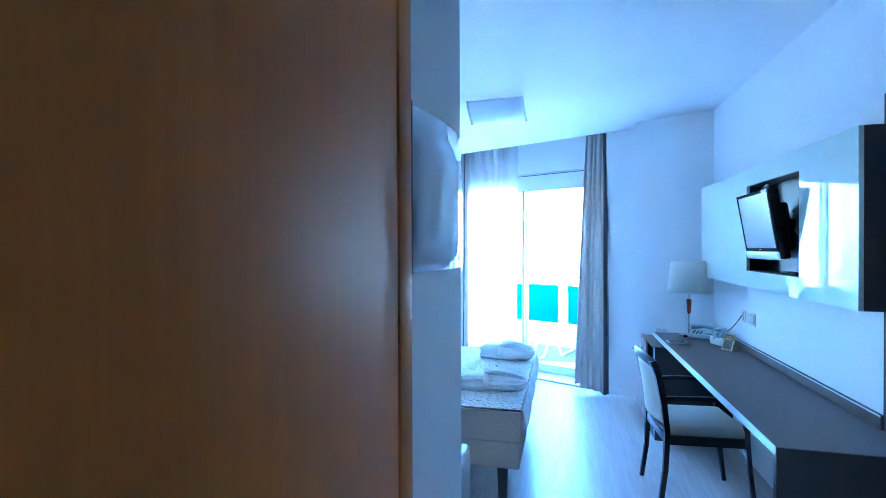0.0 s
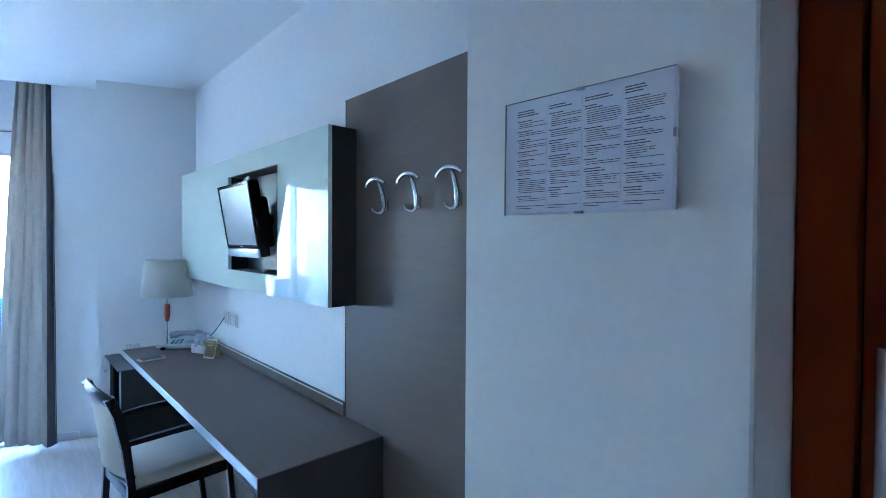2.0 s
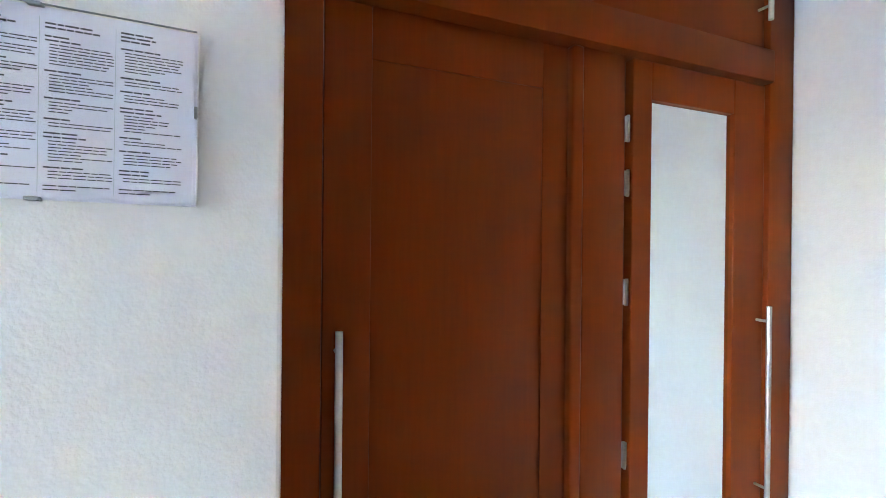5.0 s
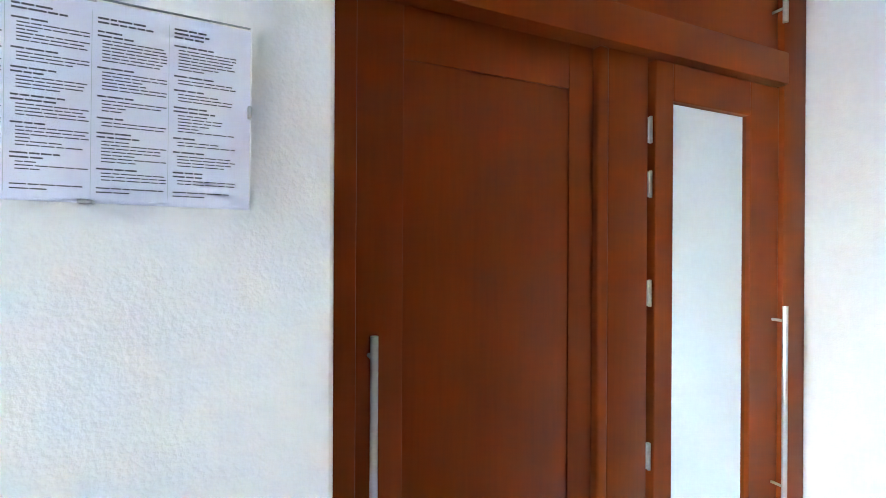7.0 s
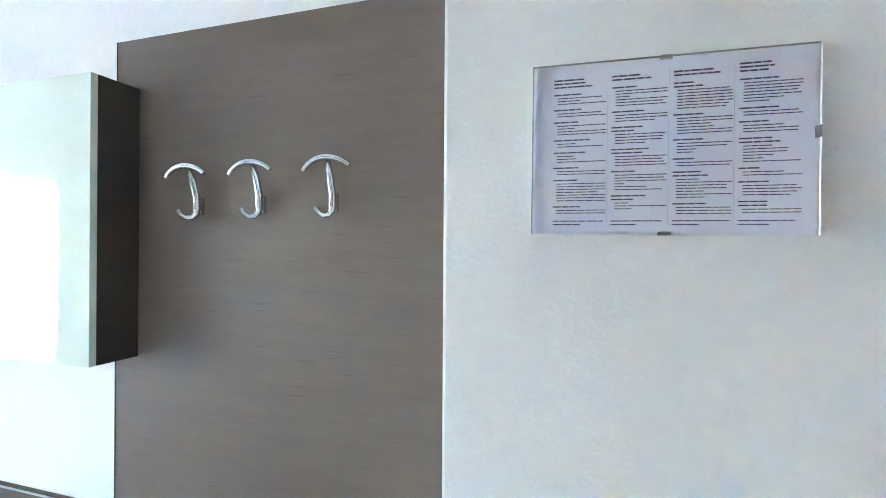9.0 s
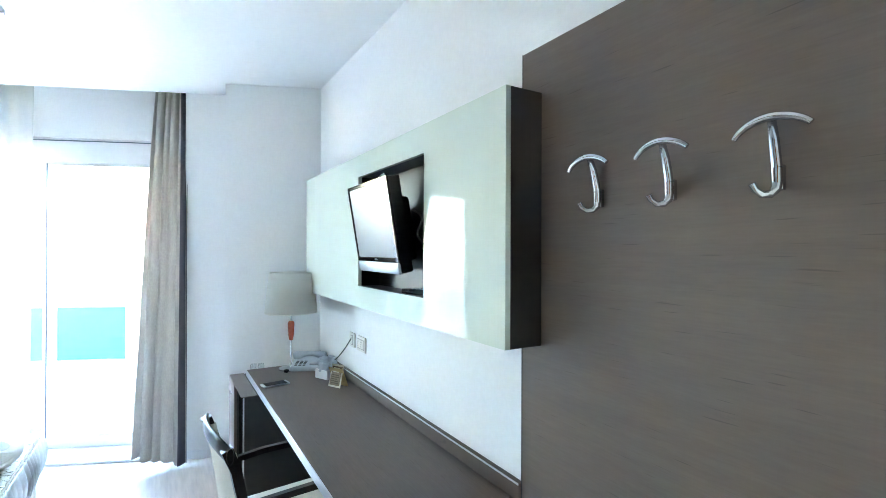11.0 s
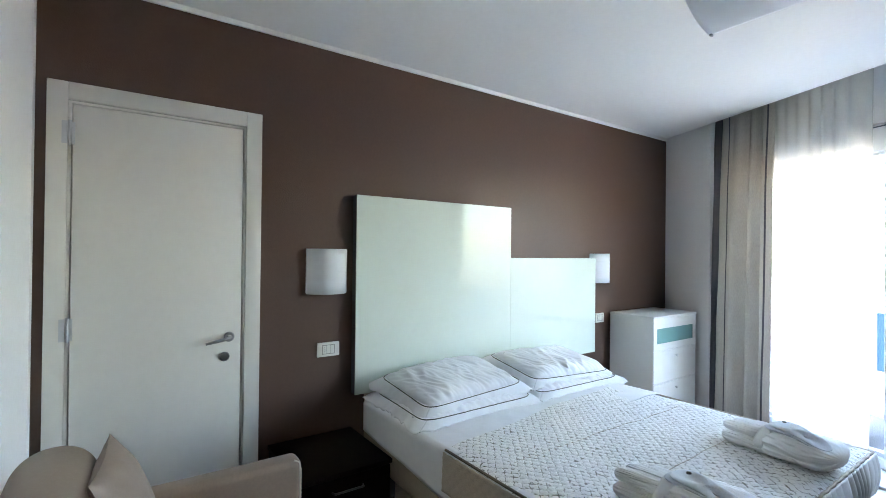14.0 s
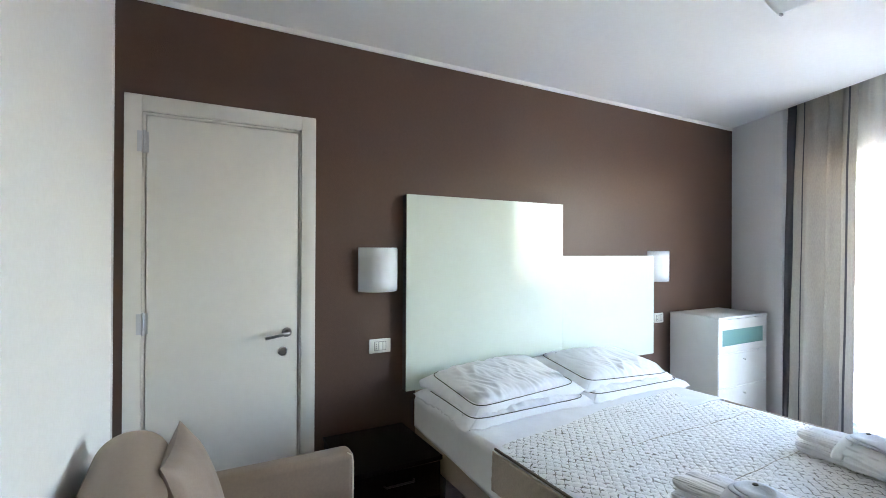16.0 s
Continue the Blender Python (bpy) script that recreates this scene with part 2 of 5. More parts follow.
brown_ink = material("brown_ink", (0.12, 0.08, 0.04), 0.7)
frame_white = material("white_window_frame", (0.82, 0.83, 0.85), 0.35, vary=0.01)
gasket = material("dark_gasket", (0.10, 0.14, 0.18), 0.5)
blue_panel = material("blue_glass_panel", (0.022, 0.072, 0.20), 0.6, vary=0.06, grain=3, spec=0.12)
balcony_tile = material("pale_balcony_tile", (0.125, 0.123, 0.12), 0.6, vary=0.05, grain=30, bump=0.1)
facade_white = material("white_render", (0.80, 0.80, 0.79), 0.8, vary=0.03, bump=0.3)
chair_plastic = material("white_resin", (0.80, 0.80, 0.80), 0.4, vary=0.02)
ground_mat = material("sandy_ground", (0.38, 0.33, 0.25), 0.9, vary=0.2, grain=0.3, stain=0.02)
foliage_mat = material("dark_foliage", (0.05, 0.09, 0.035), 0.8, vary=0.3, grain=2, bump=0.5, bump_scale=3)
mirror_mat = material("mirror_silver", (0.74, 0.80, 0.82), 0.015, 1.0, vary=0.005)
glass_mat = bpy.data.materials.new("clear_glass")
glass_mat.use_nodes = True
gn, gl = glass_mat.node_tree.nodes, glass_mat.node_tree.links
g_tr, g_gl, g_mx = gn.new("ShaderNodeBsdfTransparent"), gn.new("ShaderNodeBsdfGlossy"), gn.new("ShaderNodeMixShader")
g_tr.inputs[0].default_value = (0.96, 0.98, 0.98, 1)
g_gl.inputs["Roughness"].default_value = 0.01
g_fr, g_pw, g_mr = gn.new("ShaderNodeLayerWeight"), gn.new("ShaderNodeMath"), gn.new("ShaderNodeMapRange")
g_fr.inputs[0].default_value = 0.5
g_pw.operation = "POWER"
g_pw.inputs[1].default_value = 4.0
g_mr.inputs["To Min"].default_value, g_mr.inputs["To Max"].default_value = 0.035, 0.75
gl.new(g_fr.outputs["Facing"], g_pw.inputs[0])
gl.new(g_pw.outputs[0], g_mr.inputs["Value"])
gl.new(g_mr.outputs[0], g_mx.inputs[0])
gl.new(g_tr.outputs[0], g_mx.inputs[1])
gl.new(g_gl.outputs[0], g_mx.inputs[2])
gl.new(g_mx.outputs[0], gn["Material Output"].inputs[0])


# ---- mesh helpers ----
def add_box(bm, x0, y0, z0, x1, y1, z1, bevel=0.0, seg=2, m=None):
    """A box between two corners, with rounded edges, into bm."""
    tmp = bmesh.new()
    bmesh.ops.create_cube(tmp, size=1)
    for v in tmp.verts:
        v.co = Vector(((x0 + x1) / 2 + v.co.x * (x1 - x0), (y0 + y1) / 2 + v.co.y * (y1 - y0), (z0 + z1) / 2 + v.co.z * (z1 - z0)))
    if bevel:
        bmesh.ops.bevel(tmp, geom=tmp.edges[:], offset=bevel, segments=seg, profile=0.5, affect="EDGES")
    merge(bm, tmp, m)
    return bm


def merge(bm, tmp, m=None):
    if m is not None:
        bmesh.ops.transform(tmp, matrix=m, verts=tmp.verts)
    me = bpy.data.meshes.new("tmp")
    tmp.to_mesh(me)
    tmp.free()
    bm.from_mesh(me)
    bpy.data.meshes.remove(me)


def box(*a, **k):
    return add_box(bmesh.new(), *a, **k)


def add_tube(bm, points, radius, sides=10, radii=None):
    """A round bar along points, closed at both ends, into bm."""
    pts = [Vector(p) for p in points]
    rings = []
    ref = None
    for i, p in enumerate(pts):
        d = (pts[min(i + 1, len(pts) - 1)] - pts[max(i - 1, 0)]).normalized()
        if ref is None:
            ref = d.orthogonal().normalized()
        ref = (ref - d * ref.dot(d)).normalized()
        side = d.cross(ref)
        r = radii[i] if radii else radius
        rings.append([bm.verts.new(p + (ref * math.cos(a) + side * math.sin(a)) * r) for a in [2 * math.pi * k / sides for k in range(sides)]])
    for a, b in zip(rings, rings[1:]):
        for k in range(sides):
            bm.faces.new((a[k], a[(k + 1) % sides], b[(k + 1) % sides], b[k]))
    bm.faces.new(rings[0][::-1])
    bm.faces.new(rings[-1])
    return bm


def tube(points, radius, sides=10, radii=None):
    return add_tube(bmesh.new(), points, radius, sides, radii)


def lathe(profile, sides=32, arc=360.0):
    """A turned shape from (radius, z) pairs."""
    bm = bmesh.new()
    full = arc >= 360
    count = sides if full else sides + 1
    rows = [[bm.verts.new((r * math.cos(radians(arc) * k / sides), r * math.sin(radians(arc) * k / sides), z)) for k in range(count)] for r, z in profile]
    for a, b in zip(rows, rows[1:]):
        for k in range(sides):
            j = (k + 1) % count
            bm.faces.new((a[k], a[j], b[j], b[k]))
    return bm


def sheet(nu, nv, f):
    """A grid of nu by nv quads over f(u, v) -> point."""
    bm = bmesh.new()
    rows = [[bm.verts.new(f(i / nu, j / nv)) for i in range(nu + 1)] for j in range(nv + 1)]
    for a, b in zip(rows, rows[1:]):
        for i in range(nu):
            bm.faces.new((a[i], a[i + 1], b[i + 1], b[i]))
    return bm


def prism(points, z0, z1):
    """An upright prism over a plan outline."""
    bm = bmesh.new()
    low, high = [bm.verts.new((x, y, z0)) for x, y in points], [bm.verts.new((x, y, z1)) for x, y in points]
    bm.faces.new(low[::-1])
    bm.faces.new(high)
    for k in range(len(points)):
        j = (k + 1) % len(points)
        bm.faces.new((low[k], low[j], high[j], high[k]))
    return bm


def plate_with_hole(x0, x1, y0, y1, z0, z1, a, b, c, d):
    """An upright plate across x, with a rectangular hole from (a, c) to (b, d)."""
    bm = bmesh.new()
    rings = [[bm.verts.new((x, y, z)) for y, z in ring] for x in (x0, x1) for ring in (((y0, z0), (y1, z0), (y1, z1), (y0, z1)), ((a, c), (b, c), (b, d), (a, d)))]
    for p, q in ((0, 1), (2, 3), (0, 2), (1, 3)):
        for k in range(4):
            j = (k + 1) % 4
            bm.faces.new((rings[p][k], rings[p][j], rings[q][j], rings[q][k]))
    return bm


def mesh_object(name, bm, mat, smooth=None):
    bmesh.ops.recalc_face_normals(bm, faces=bm.faces[:])
    me = bpy.data.meshes.new(name)
    bm.to_mesh(me)
    bm.free()
    me.materials.append(mat)
    if smooth is not None:
        me.shade_smooth() if smooth >= 180 else me.set_sharp_from_angle(angle=radians(smooth))
        me.polygons.foreach_set("use_smooth", [True] * len(me.polygons))
    return new(name, me)


def structure(name, bm, mat, label, category="wall", smooth=None):
    return tagged(mesh_object(name, bm, mat, smooth), label, category, kind="structure")


def thing(name, label, category, m=None, group=""):
    ob = new(name)
    ob.empty_display_size = 0.1
    ob.matrix_world = m if m is not None else Matrix()
    return tagged(ob, label, category, group)


def part(name, bm, mat, parent, label="", smooth=40, solid=0.0):
    ob = mesh_object(name, bm, mat, smooth)
    ob.parent = parent
    if label:
        ob["label"] = label
    if solid:
        mod = ob.modifiers.new("thickness", "SOLIDIFY")
        mod.thickness, mod.offset = solid, 0
    return ob


def at(bm, m):
    bmesh.ops.transform(bm, matrix=m, verts=bm.verts)
    return bm


# ---- the shell ----
H = 2.70
structure("floor", box(-0.3, -1.2, -0.12, 4.2, 6.05, 0.0), floor_mat, "pale pinkish beige wood-effect floor with a soft sheen", "floor")
structure("ceiling", prism(((-0.3, -1.2), (4.2, -1.2), (4.2, 4.254), (-0.3, 6.125)), H, H + 0.15), ceiling_paint, "plain white painted plaster ceiling", "ceiling")

bm = bmesh.new()
for a in ((-0.15, 0.945, 0, 0, 1.066, H), (-0.15, 1.816, 0, 0, 6.06, H), (-0.15, 1.066, 2.138, 0, 1.816, H)):
    add_box(bm, *a)
structure("wall_west", bm, brown_paint, "dark chocolate brown painted wall behind the bed")
structure("wall_south", box(-0.15, 0.795, 0, 2.02, 0.945, H), white_paint, "white painted wall behind the sofa")
bm = bmesh.new()
for a in ((1.87, -1.1, 0, 2.02, -0.36, H), (1.87, 0.44, 0, 2.02, 0.795, H), (1.87, -0.36, 2.12, 2.02, 0.44, H)):
    add_box(bm, *a)
structure("wall_corridor_west", bm, white_paint, "white entrance corridor wall with a wooden door")
structure("wall_corridor_south", box(1.87, -1.1, 0, 4.1, -0.95, H), white_paint, "white painted wall closing the entrance corridor")
structure("wall_east", box(3.56, 0.961, 0, 3.72, 4.6, H), white_paint, "white painted wall behind the desk")
structure("wall_pilaster", box(3.174, 0.441, 0, 3.72, 0.961, H, bevel=0.006), rough_plaster, "rough white plastered pilaster beside the wardrobe")
structure("wall_wardrobe_back", box(4.0, -0.95, 0, 4.1, 0.441, H), white_paint, "plain white wall behind the wardrobe")
structure("wall_column", prism(((2.964, 4.493), (3.56, 4.245), (3.56, 4.56), (3.084, 4.757)), 0, H), white_paint, "white projecting column beside the window")

# unseen blocks, added to stop daylight leaking in round the closed doors
structure("light_block_door", box(-0.30, 0.95, 0, -0.155, 1.95, H), white_paint, "unseen added block stopping light at the white door's gaps")
structure("light_block_bathroom", box(1.70, -0.5, 0, 1.865, 0.55, H), white_paint, "unseen added block stopping light at the wooden door's gaps")

# the window wall: front layer with the curtain niche, back layer with the opening
bm = bmesh.new()
HN = H + 0.15                     # the curtain niche runs up past the ceiling
for a in ((-0.06, 0.001, 0, 0.603, 0.25, HN), (2.96, 0.001, 0, 4.1, 0.25, HN), (-0.06, 0.25, 0, 0.74, 0.37, HN), (2.80, 0.25, 0, 4.1, 0.37, HN), (0.74, 0.25, 2.395, 2.80, 0.37, HN)):
    add_box(bm, *a)
structure("wall_north", at(bm, WIN), white_paint, "white window wall with a deep curtain niche")
structure("ceiling_niche", at(box(0.604, 0.002, H + 0.13, 2.959, 0.249, HN - 0.002), WIN), ceiling_paint, "white top of the curtain niche", "ceiling")

# white trim along the top of the brown wall, and the corner bead
structure("trim", box(0.0, 0.953, H - 0.028, 0.012, 5.99, H - 0.001), ceiling_paint, "thin white trim line under the ceiling", "trim")
structure("trim_corner", box(0.0, 0.945, 0.0, 0.008, 0.953, H - 0.002), ceiling_paint, "thin white corner bead beside the brown wall", "trim")
bm = bmesh.new()
add_box(bm, 0.0, 1.90, 0.0, 0.012, 5.96, 0.07)
structure("baseboard", bm, dark_laminate, "low dark skirting board along the brown wall", "baseboard")
structure("baseboard_column", at(box(2.97, -0.012, 0, 3.12, 0.0, 0.06), WIN), frame_white, "low white skirting by the window", "baseboard")

# ---- window, balcony and distance ----
def window_door():
    w = thing("window_1", "white framed sliding balcony door, bright daylight outside", "window", WIN)
    w["kind"] = "structure"
    y0, y1 = 0.27, 0.34
    bm = bmesh.new()
    for a in ((0.74, y0, 0.0, 0.80, y1, 2.395), (2.74, y0, 0.0, 2.80, y1, 2.395), (0.80, y0, 2.21, 2.74, y1, 2.395), (0.80, y0, 0.0, 2.74, y1, 0.09)):
        add_box(bm, *a, bevel=0.004)
    part("window_frame", bm, frame_white, w)
    part("window_sill", box(0.70, 0.0, 0.0, 2.86, 0.27, 0.022, bevel=0.004), frame_white, w, "low white threshold")
    part("drip_line", box(0.76, y0 - 0.006, 2.372, 2.78, y0 - 0.002, 2.380), gasket, w)
    for x0, x1, y in ((0.80, 1.90, 0.325), (1.845, 2.74, 0.285)):
        bm = bmesh.new()
        for a in ((x0, y - 0.018, 0.09, x0 + 0.028, y + 0.018, 2.21), (x1 - 0.028, y - 0.018, 0.09, x1, y + 0.018, 2.21), (x0 + 0.028, y - 0.018, 2.185, x1 - 0.028, y + 0.018, 2.21), (x0 + 0.028, y - 0.018, 0.09, x1 - 0.028, y + 0.018, 0.12)):
            add_box(bm, *a, bevel=0.003)
        s = part("sash", bm, frame_white, w)
        pane = part("pane", box(x0 + 0.028, y - 0.003, 0.12, x1 - 0.028, y + 0.003, 2.185), glass_mat, s, "clear glass pane")
        pane.visible_shadow = False
        part("gasket", box(x0 + 0.026, y - 0.021, 0.10, x0 + 0.034, y - 0.0185, 2.20), gasket, s, "dark rubber gasket")
    return w


window_door()

structure("balcony_floor", at(box(-3.0, 0.37, -0.14, 6.0, 2.05, -0.02), WIN), balcony_tile, "pale tiled balcony floor in daylight", "floor")


def balustrade():
    r = thing("balcony_railing", "white balcony parapet with blue panels and a white handrail", "railing", WIN)
    part("kerb", box(-3.0, 1.86, -0.02, 6.0, 1.98, 0.31, bevel=0.01), facade_white, r, "low white kerb")
    part("handrail", tube(((-3.0, 1.92, 1.06), (6.0, 1.92, 1.06)), 0.025), frame_white, r, "white round handrail")
    x = -2.7
    while x < 5.8:
        part("post", box(x - 0.02, 1.90, 0.31, x + 0.02, 1.94, 1.05, bevel=0.004), frame_white, r)
        part("panel", box(x + 0.075, 1.913, 0.33, x + 1.025, 1.925, 0.915), blue_panel, r, "blue sheet panel")
        x += 1.10
    return r


balustrade()


def sun_lounger(m):
    """A low slatted lounger along x, the foot end at the origin, the back raised at the far end."""
    c = thing("sun_lounger", "white resin sun lounger standing on the balcony", "sun lounger", m, "balcony sun loungers")
    W = 0.21
    for y in (-W, W):
        part("side_rail", tube(((-0.06, y, 0.285), (0.0, y, 0.29), (0.6, y, 0.28), (1.15, y, 0.29), (1.20, y, 0.30)), 0.020, 10), chair_plastic, c)
        part("leg", tube(((-0.10, y, 0.275), (-0.05, y, 0.15), (0.0, y, 0.012)), 0.018, 10), chair_plastic, c)
        part("leg", tube(((1.25, y, 0.29), (1.20, y, 0.15), (1.15, y, 0.012)), 0.018, 10), chair_plastic, c)
        part("armrest", tube(((0.62, y * 1.08, 0.30), (0.66, y * 1.14, 0.43), (0.80, y * 1.14, 0.50), (1.05, y * 1.12, 0.50), (1.26, y * 1.05, 0.42)), 0.018, 10), chair_plastic, c)
        part("back_rail", tube(((1.15, y * 0.92, 0.30), (1.42, y * 0.92, 0.48), (1.66, y * 0.92, 0.70)), 0.018, 10), chair_plastic, c)
    for x in (0.0, 1.15):
        part("floor_bar", tube(((x, -W, 0.012), (x, W, 0.012)), 0.014, 8), chair_plastic, c)
    for k in range(12):
        part("slat", box(-0.04 + k * 0.098, -W + 0.01, 0.292, 0.045 + k * 0.098, W - 0.01, 0.306, bevel=0.005), chair_plastic, c)
    for k in range(6):
        part("slat", at(box(0.02 + k * 0.105, -W + 0.03, 0.0, 0.11 + k * 0.105, W - 0.03, 0.014, bevel=0.005), pose(1.15, 0, 0.315, 0, -38, 0)), chair_plastic, c)
    return c


one = sun_lounger(WIN @ pose(1.75, 0.89, -0.02, 0, 0, 180))
copy_thing(one, WIN @ pose(1.92, 1.53, -0.02))

structure("ground", box(-900, -900, -6.3, 900, 900, -6.1), ground_mat, "pale sandy ground by the shore", "ground")
structure("water", box(-900, 160, -6.09, 900, 3500, -6.05), material("pale_sea", (0.10, 0.20, 0.24), 0.15, vary=0.1, grain=0.2, bump=0.3, bump_scale=0.6, stain=0.02), "calm pale sea reaching the horizon", "water")
bm = bmesh.new()
rng = random.Random(5)
for k in range(60):
    tmp = bmesh.new()
    bmesh.ops.create_icosphere(tmp, subdivisions=2, radius=1)
    for v in tmp.verts:
        v.co *= 1 + 0.35 * noise.noise(v.co * 2.2 + Vector((k * 3.1, 0, 0)))
    s = rng.uniform(0.7, 1.5)
    merge(bm, tmp, Matrix.LocRotScale((rng.uniform(-60, 70), rng.uniform(70, 100), -6.2 + s * 0.6), None, (s * 1.3, s, s * 0.8)))
tagged(mesh_object("shrubs", bm, foliage_mat, 180), "distant dark green shrubs along the shore", "bushes", kind="stuff")


# ---- curtains ----
def curtain(name, label, s0, s1, b0, b1, d_top, d_bot, folds, amp, mat, z1=2.812, z0=0.015, seed=1, solid=0.004, m=WIN, z_ends=(0, 0)):
    """A hanging cloth between s0 and s1 at the rail, b0 and b1 at the hem; d is the depth before (-) the wall line."""
    def f(u, v):
        w = v ** 0.8
        a, b = s0 + (b0 - s0) * w, s1 + (b1 - s1) * w
        ph = 2 * math.pi * folds * u + 1.1 * math.sin(4.3 * u + seed) + 0.5 * math.sin(11.0 * u + 2 * seed) + 0.35 * math.sin(2.2 * v + seed * 2 + 5 * u)
        g = amp * (0.65 + 0.5 * v) * (0.75 + 0.45 * math.sin(7.3 * u + seed * 1.7))
        x = a + (b - a) * u + 0.25 * g * math.cos(ph * 1.0 + 0.6)
        y = d_top + (d_bot - d_top) * w + g * math.sin(ph) + 0.008 * noise.noise(Vector((u * 6, v * 5, seed)))
        return Vector((x, y, z1 + (z0 + z_ends[0] * (1 - u) + z_ends[1] * u - z1) * v))
    c = thing(name, label, "curtain", m)
    part("cloth", sheet(int(folds * 26), 40, f), mat, c, smooth=180, solid=solid)
    return c, f


c, f = curtain("curtain", "grey beige full-length curtain drawn aside in folds", 0.612, 1.20, 0.607, 1.22, 0.065, -0.005, 4.2, 0.042, curtain_mat, seed=2)
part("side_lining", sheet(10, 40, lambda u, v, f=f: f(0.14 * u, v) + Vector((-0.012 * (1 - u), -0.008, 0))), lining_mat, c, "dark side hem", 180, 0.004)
# two narrow dark strips following the cloth, set just in front of it
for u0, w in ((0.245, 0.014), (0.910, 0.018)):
    part("seam", sheet(2, 40, lambda u, v, u0=u0, w=w, f=f: f(u0 + w * u, v) + Vector((0, -0.006, 0))), lining_mat, c, "narrow dark strip down the cloth", 180)
c, f = curtain("curtain", "grey beige full-length curtain gathered beside the balcony door", 2.735, 2.945, 2.662, 3.02, 0.055, -0.13, 4.2, 0.034, curtain_mat, seed=4, z_ends=(0.06, 0.0))
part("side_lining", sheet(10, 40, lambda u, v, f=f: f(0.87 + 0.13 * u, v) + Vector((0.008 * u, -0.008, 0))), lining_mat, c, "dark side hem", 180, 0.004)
curtain("sheer_curtain", "thin white sheer curtain hanging over the glass", 1.10, 1.86, 1.12, 1.84, 0.15, 0.15, 8, 0.022, sheer_mat, seed=6, solid=0.0)
tagged(mesh_object("curtain_rail", at(box(0.62, 0.03, 2.814, 2.94, 0.18, 2.829), WIN), frame_white), "slim white ceiling curtain rail in the niche", "curtain rail")


# ---- doors ----
def white_door():
    d = thing("door_1", "closed cream white flush door in a cream frame", "door")
    d["kind"] = "structure"
    bm = bmesh.new()
    for a in ((0.0005, 0.992, 0.0, 0.02, 1.066, 2.216), (0.0005, 1.816, 0.0, 0.02, 1.894, 2.216), (0.0005, 1.066, 2.138, 0.02, 1.816, 2.216)):
        add_box(bm, *a, bevel=0.003)
    for a in ((-0.14, 1.066, 0.0, 0.0, 1.078, 2.138), (-0.14, 1.804, 0.0, 0.0, 1.816, 2.138), (-0.14, 1.078, 2.126, 0.0, 1.804, 2.138)):
        add_box(bm, *a)
    part("door_frame", bm, door_white, d)
    leaf = part("door_leaf", box(-0.035, 1.083, 0.006, 0.008, 1.799, 2.121, bevel=0.003), door_white, d)
    h = part("door_handle", tube(((0.008, 1.741, 1.018), (0.05, 1.741, 1.018), (0.058, 1.73, 1.017), (0.060, 1.70, 1.010), (0.058, 1.625, 0.997)), 0.009, 12, (0.011, 0.010, 0.010, 0.009, 0.007)), satin, leaf, "satin metal lever handle")
    part("rose", at(lathe(((0.0, 0.012), (0.022, 0.012), (0.026, 0.008), (0.026, 0.0)), 28), pose(0.008, 1.741, 1.018, 0, 90, 0)), satin, leaf)
    bm = at(lathe(((0.0, 0.010), (0.021, 0.010), (0.025, 0.006), (0.025, 0.0)), 28), pose(0.008, 1.72, 0.916, 0, 90, 0))
    add_box(bm, 0.017, 1.717, 0.904, 0.021, 1.723, 0.926)
    part("lock", bm, satin, leaf, "round satin metal lock rosette")
    for z in (1.99, 1.11, 0.25):
        bm = tube(((0.016, 1.074, z - 0.055), (0.016, 1.074, z + 0.055)), 0.0075, 10)
        add_box(bm, 0.0085, 1.078, z - 0.05, 0.0125, 1.092, z + 0.05)
        add_box(bm, 0.0205, 1.045, z - 0.05, 0.0225, 1.066, z + 0.05)
        part("hinge", bm, alu, d, "metal door hinge")
    return d


white_door()


def bathroom_door():
    d = thing("door_2", "closed orange-brown wooden door in the corridor", "door")
    d["kind"] = "structure"
    bm = bmesh.new()
    for a in ((2.0205, 0.44, 0.0, 2.034, 0.498, 2.20), (2.0205, -0.437, 0.0, 2.034, -0.36, 2.20), (2.0205, -0.36, 2.12, 2.034, 0.44, 2.20)):
        add_box(bm, *a, bevel=0.003)
    for a in ((1.872, 0.428, 0, 2.02, 0.44, 2.12), (1.872, -0.36, 0, 2.02, -0.348, 2.12), (1.872, -0.348, 2.108, 2.02, 0.428, 2.12)):
        add_box(bm, *a)
    part("door_frame", bm, door_wood, d)
    leaf = part("door_leaf", box(2.0207, -0.3590, 0.005, 2.030, 0.4392, 2.1185, bevel=0.001), door_wood, d)
    part("door_handle", tube(((2.026, -0.28, 1.03), (2.075, -0.28, 1.03), (2.082, -0.27, 1.03), (2.082, -0.15, 1.03)), 0.009, 12), satin, leaf, "satin metal lever handle")
    return d


bathroom_door()


# ---- wardrobe ----
def bar_handle(x, y, z0, z1, parent):
    bm = tube(((x - 0.034, y, z0), (x - 0.034, y, z1)), 0.007, 14)
    for z in (z0 + 0.04, z1 - 0.04):
        add_tube(bm, ((x - 0.034, y, z), (x + 0.001, y, z)), 0.004, 8)
    return part("handle", bm, alu, parent, "long brushed steel bar handle")


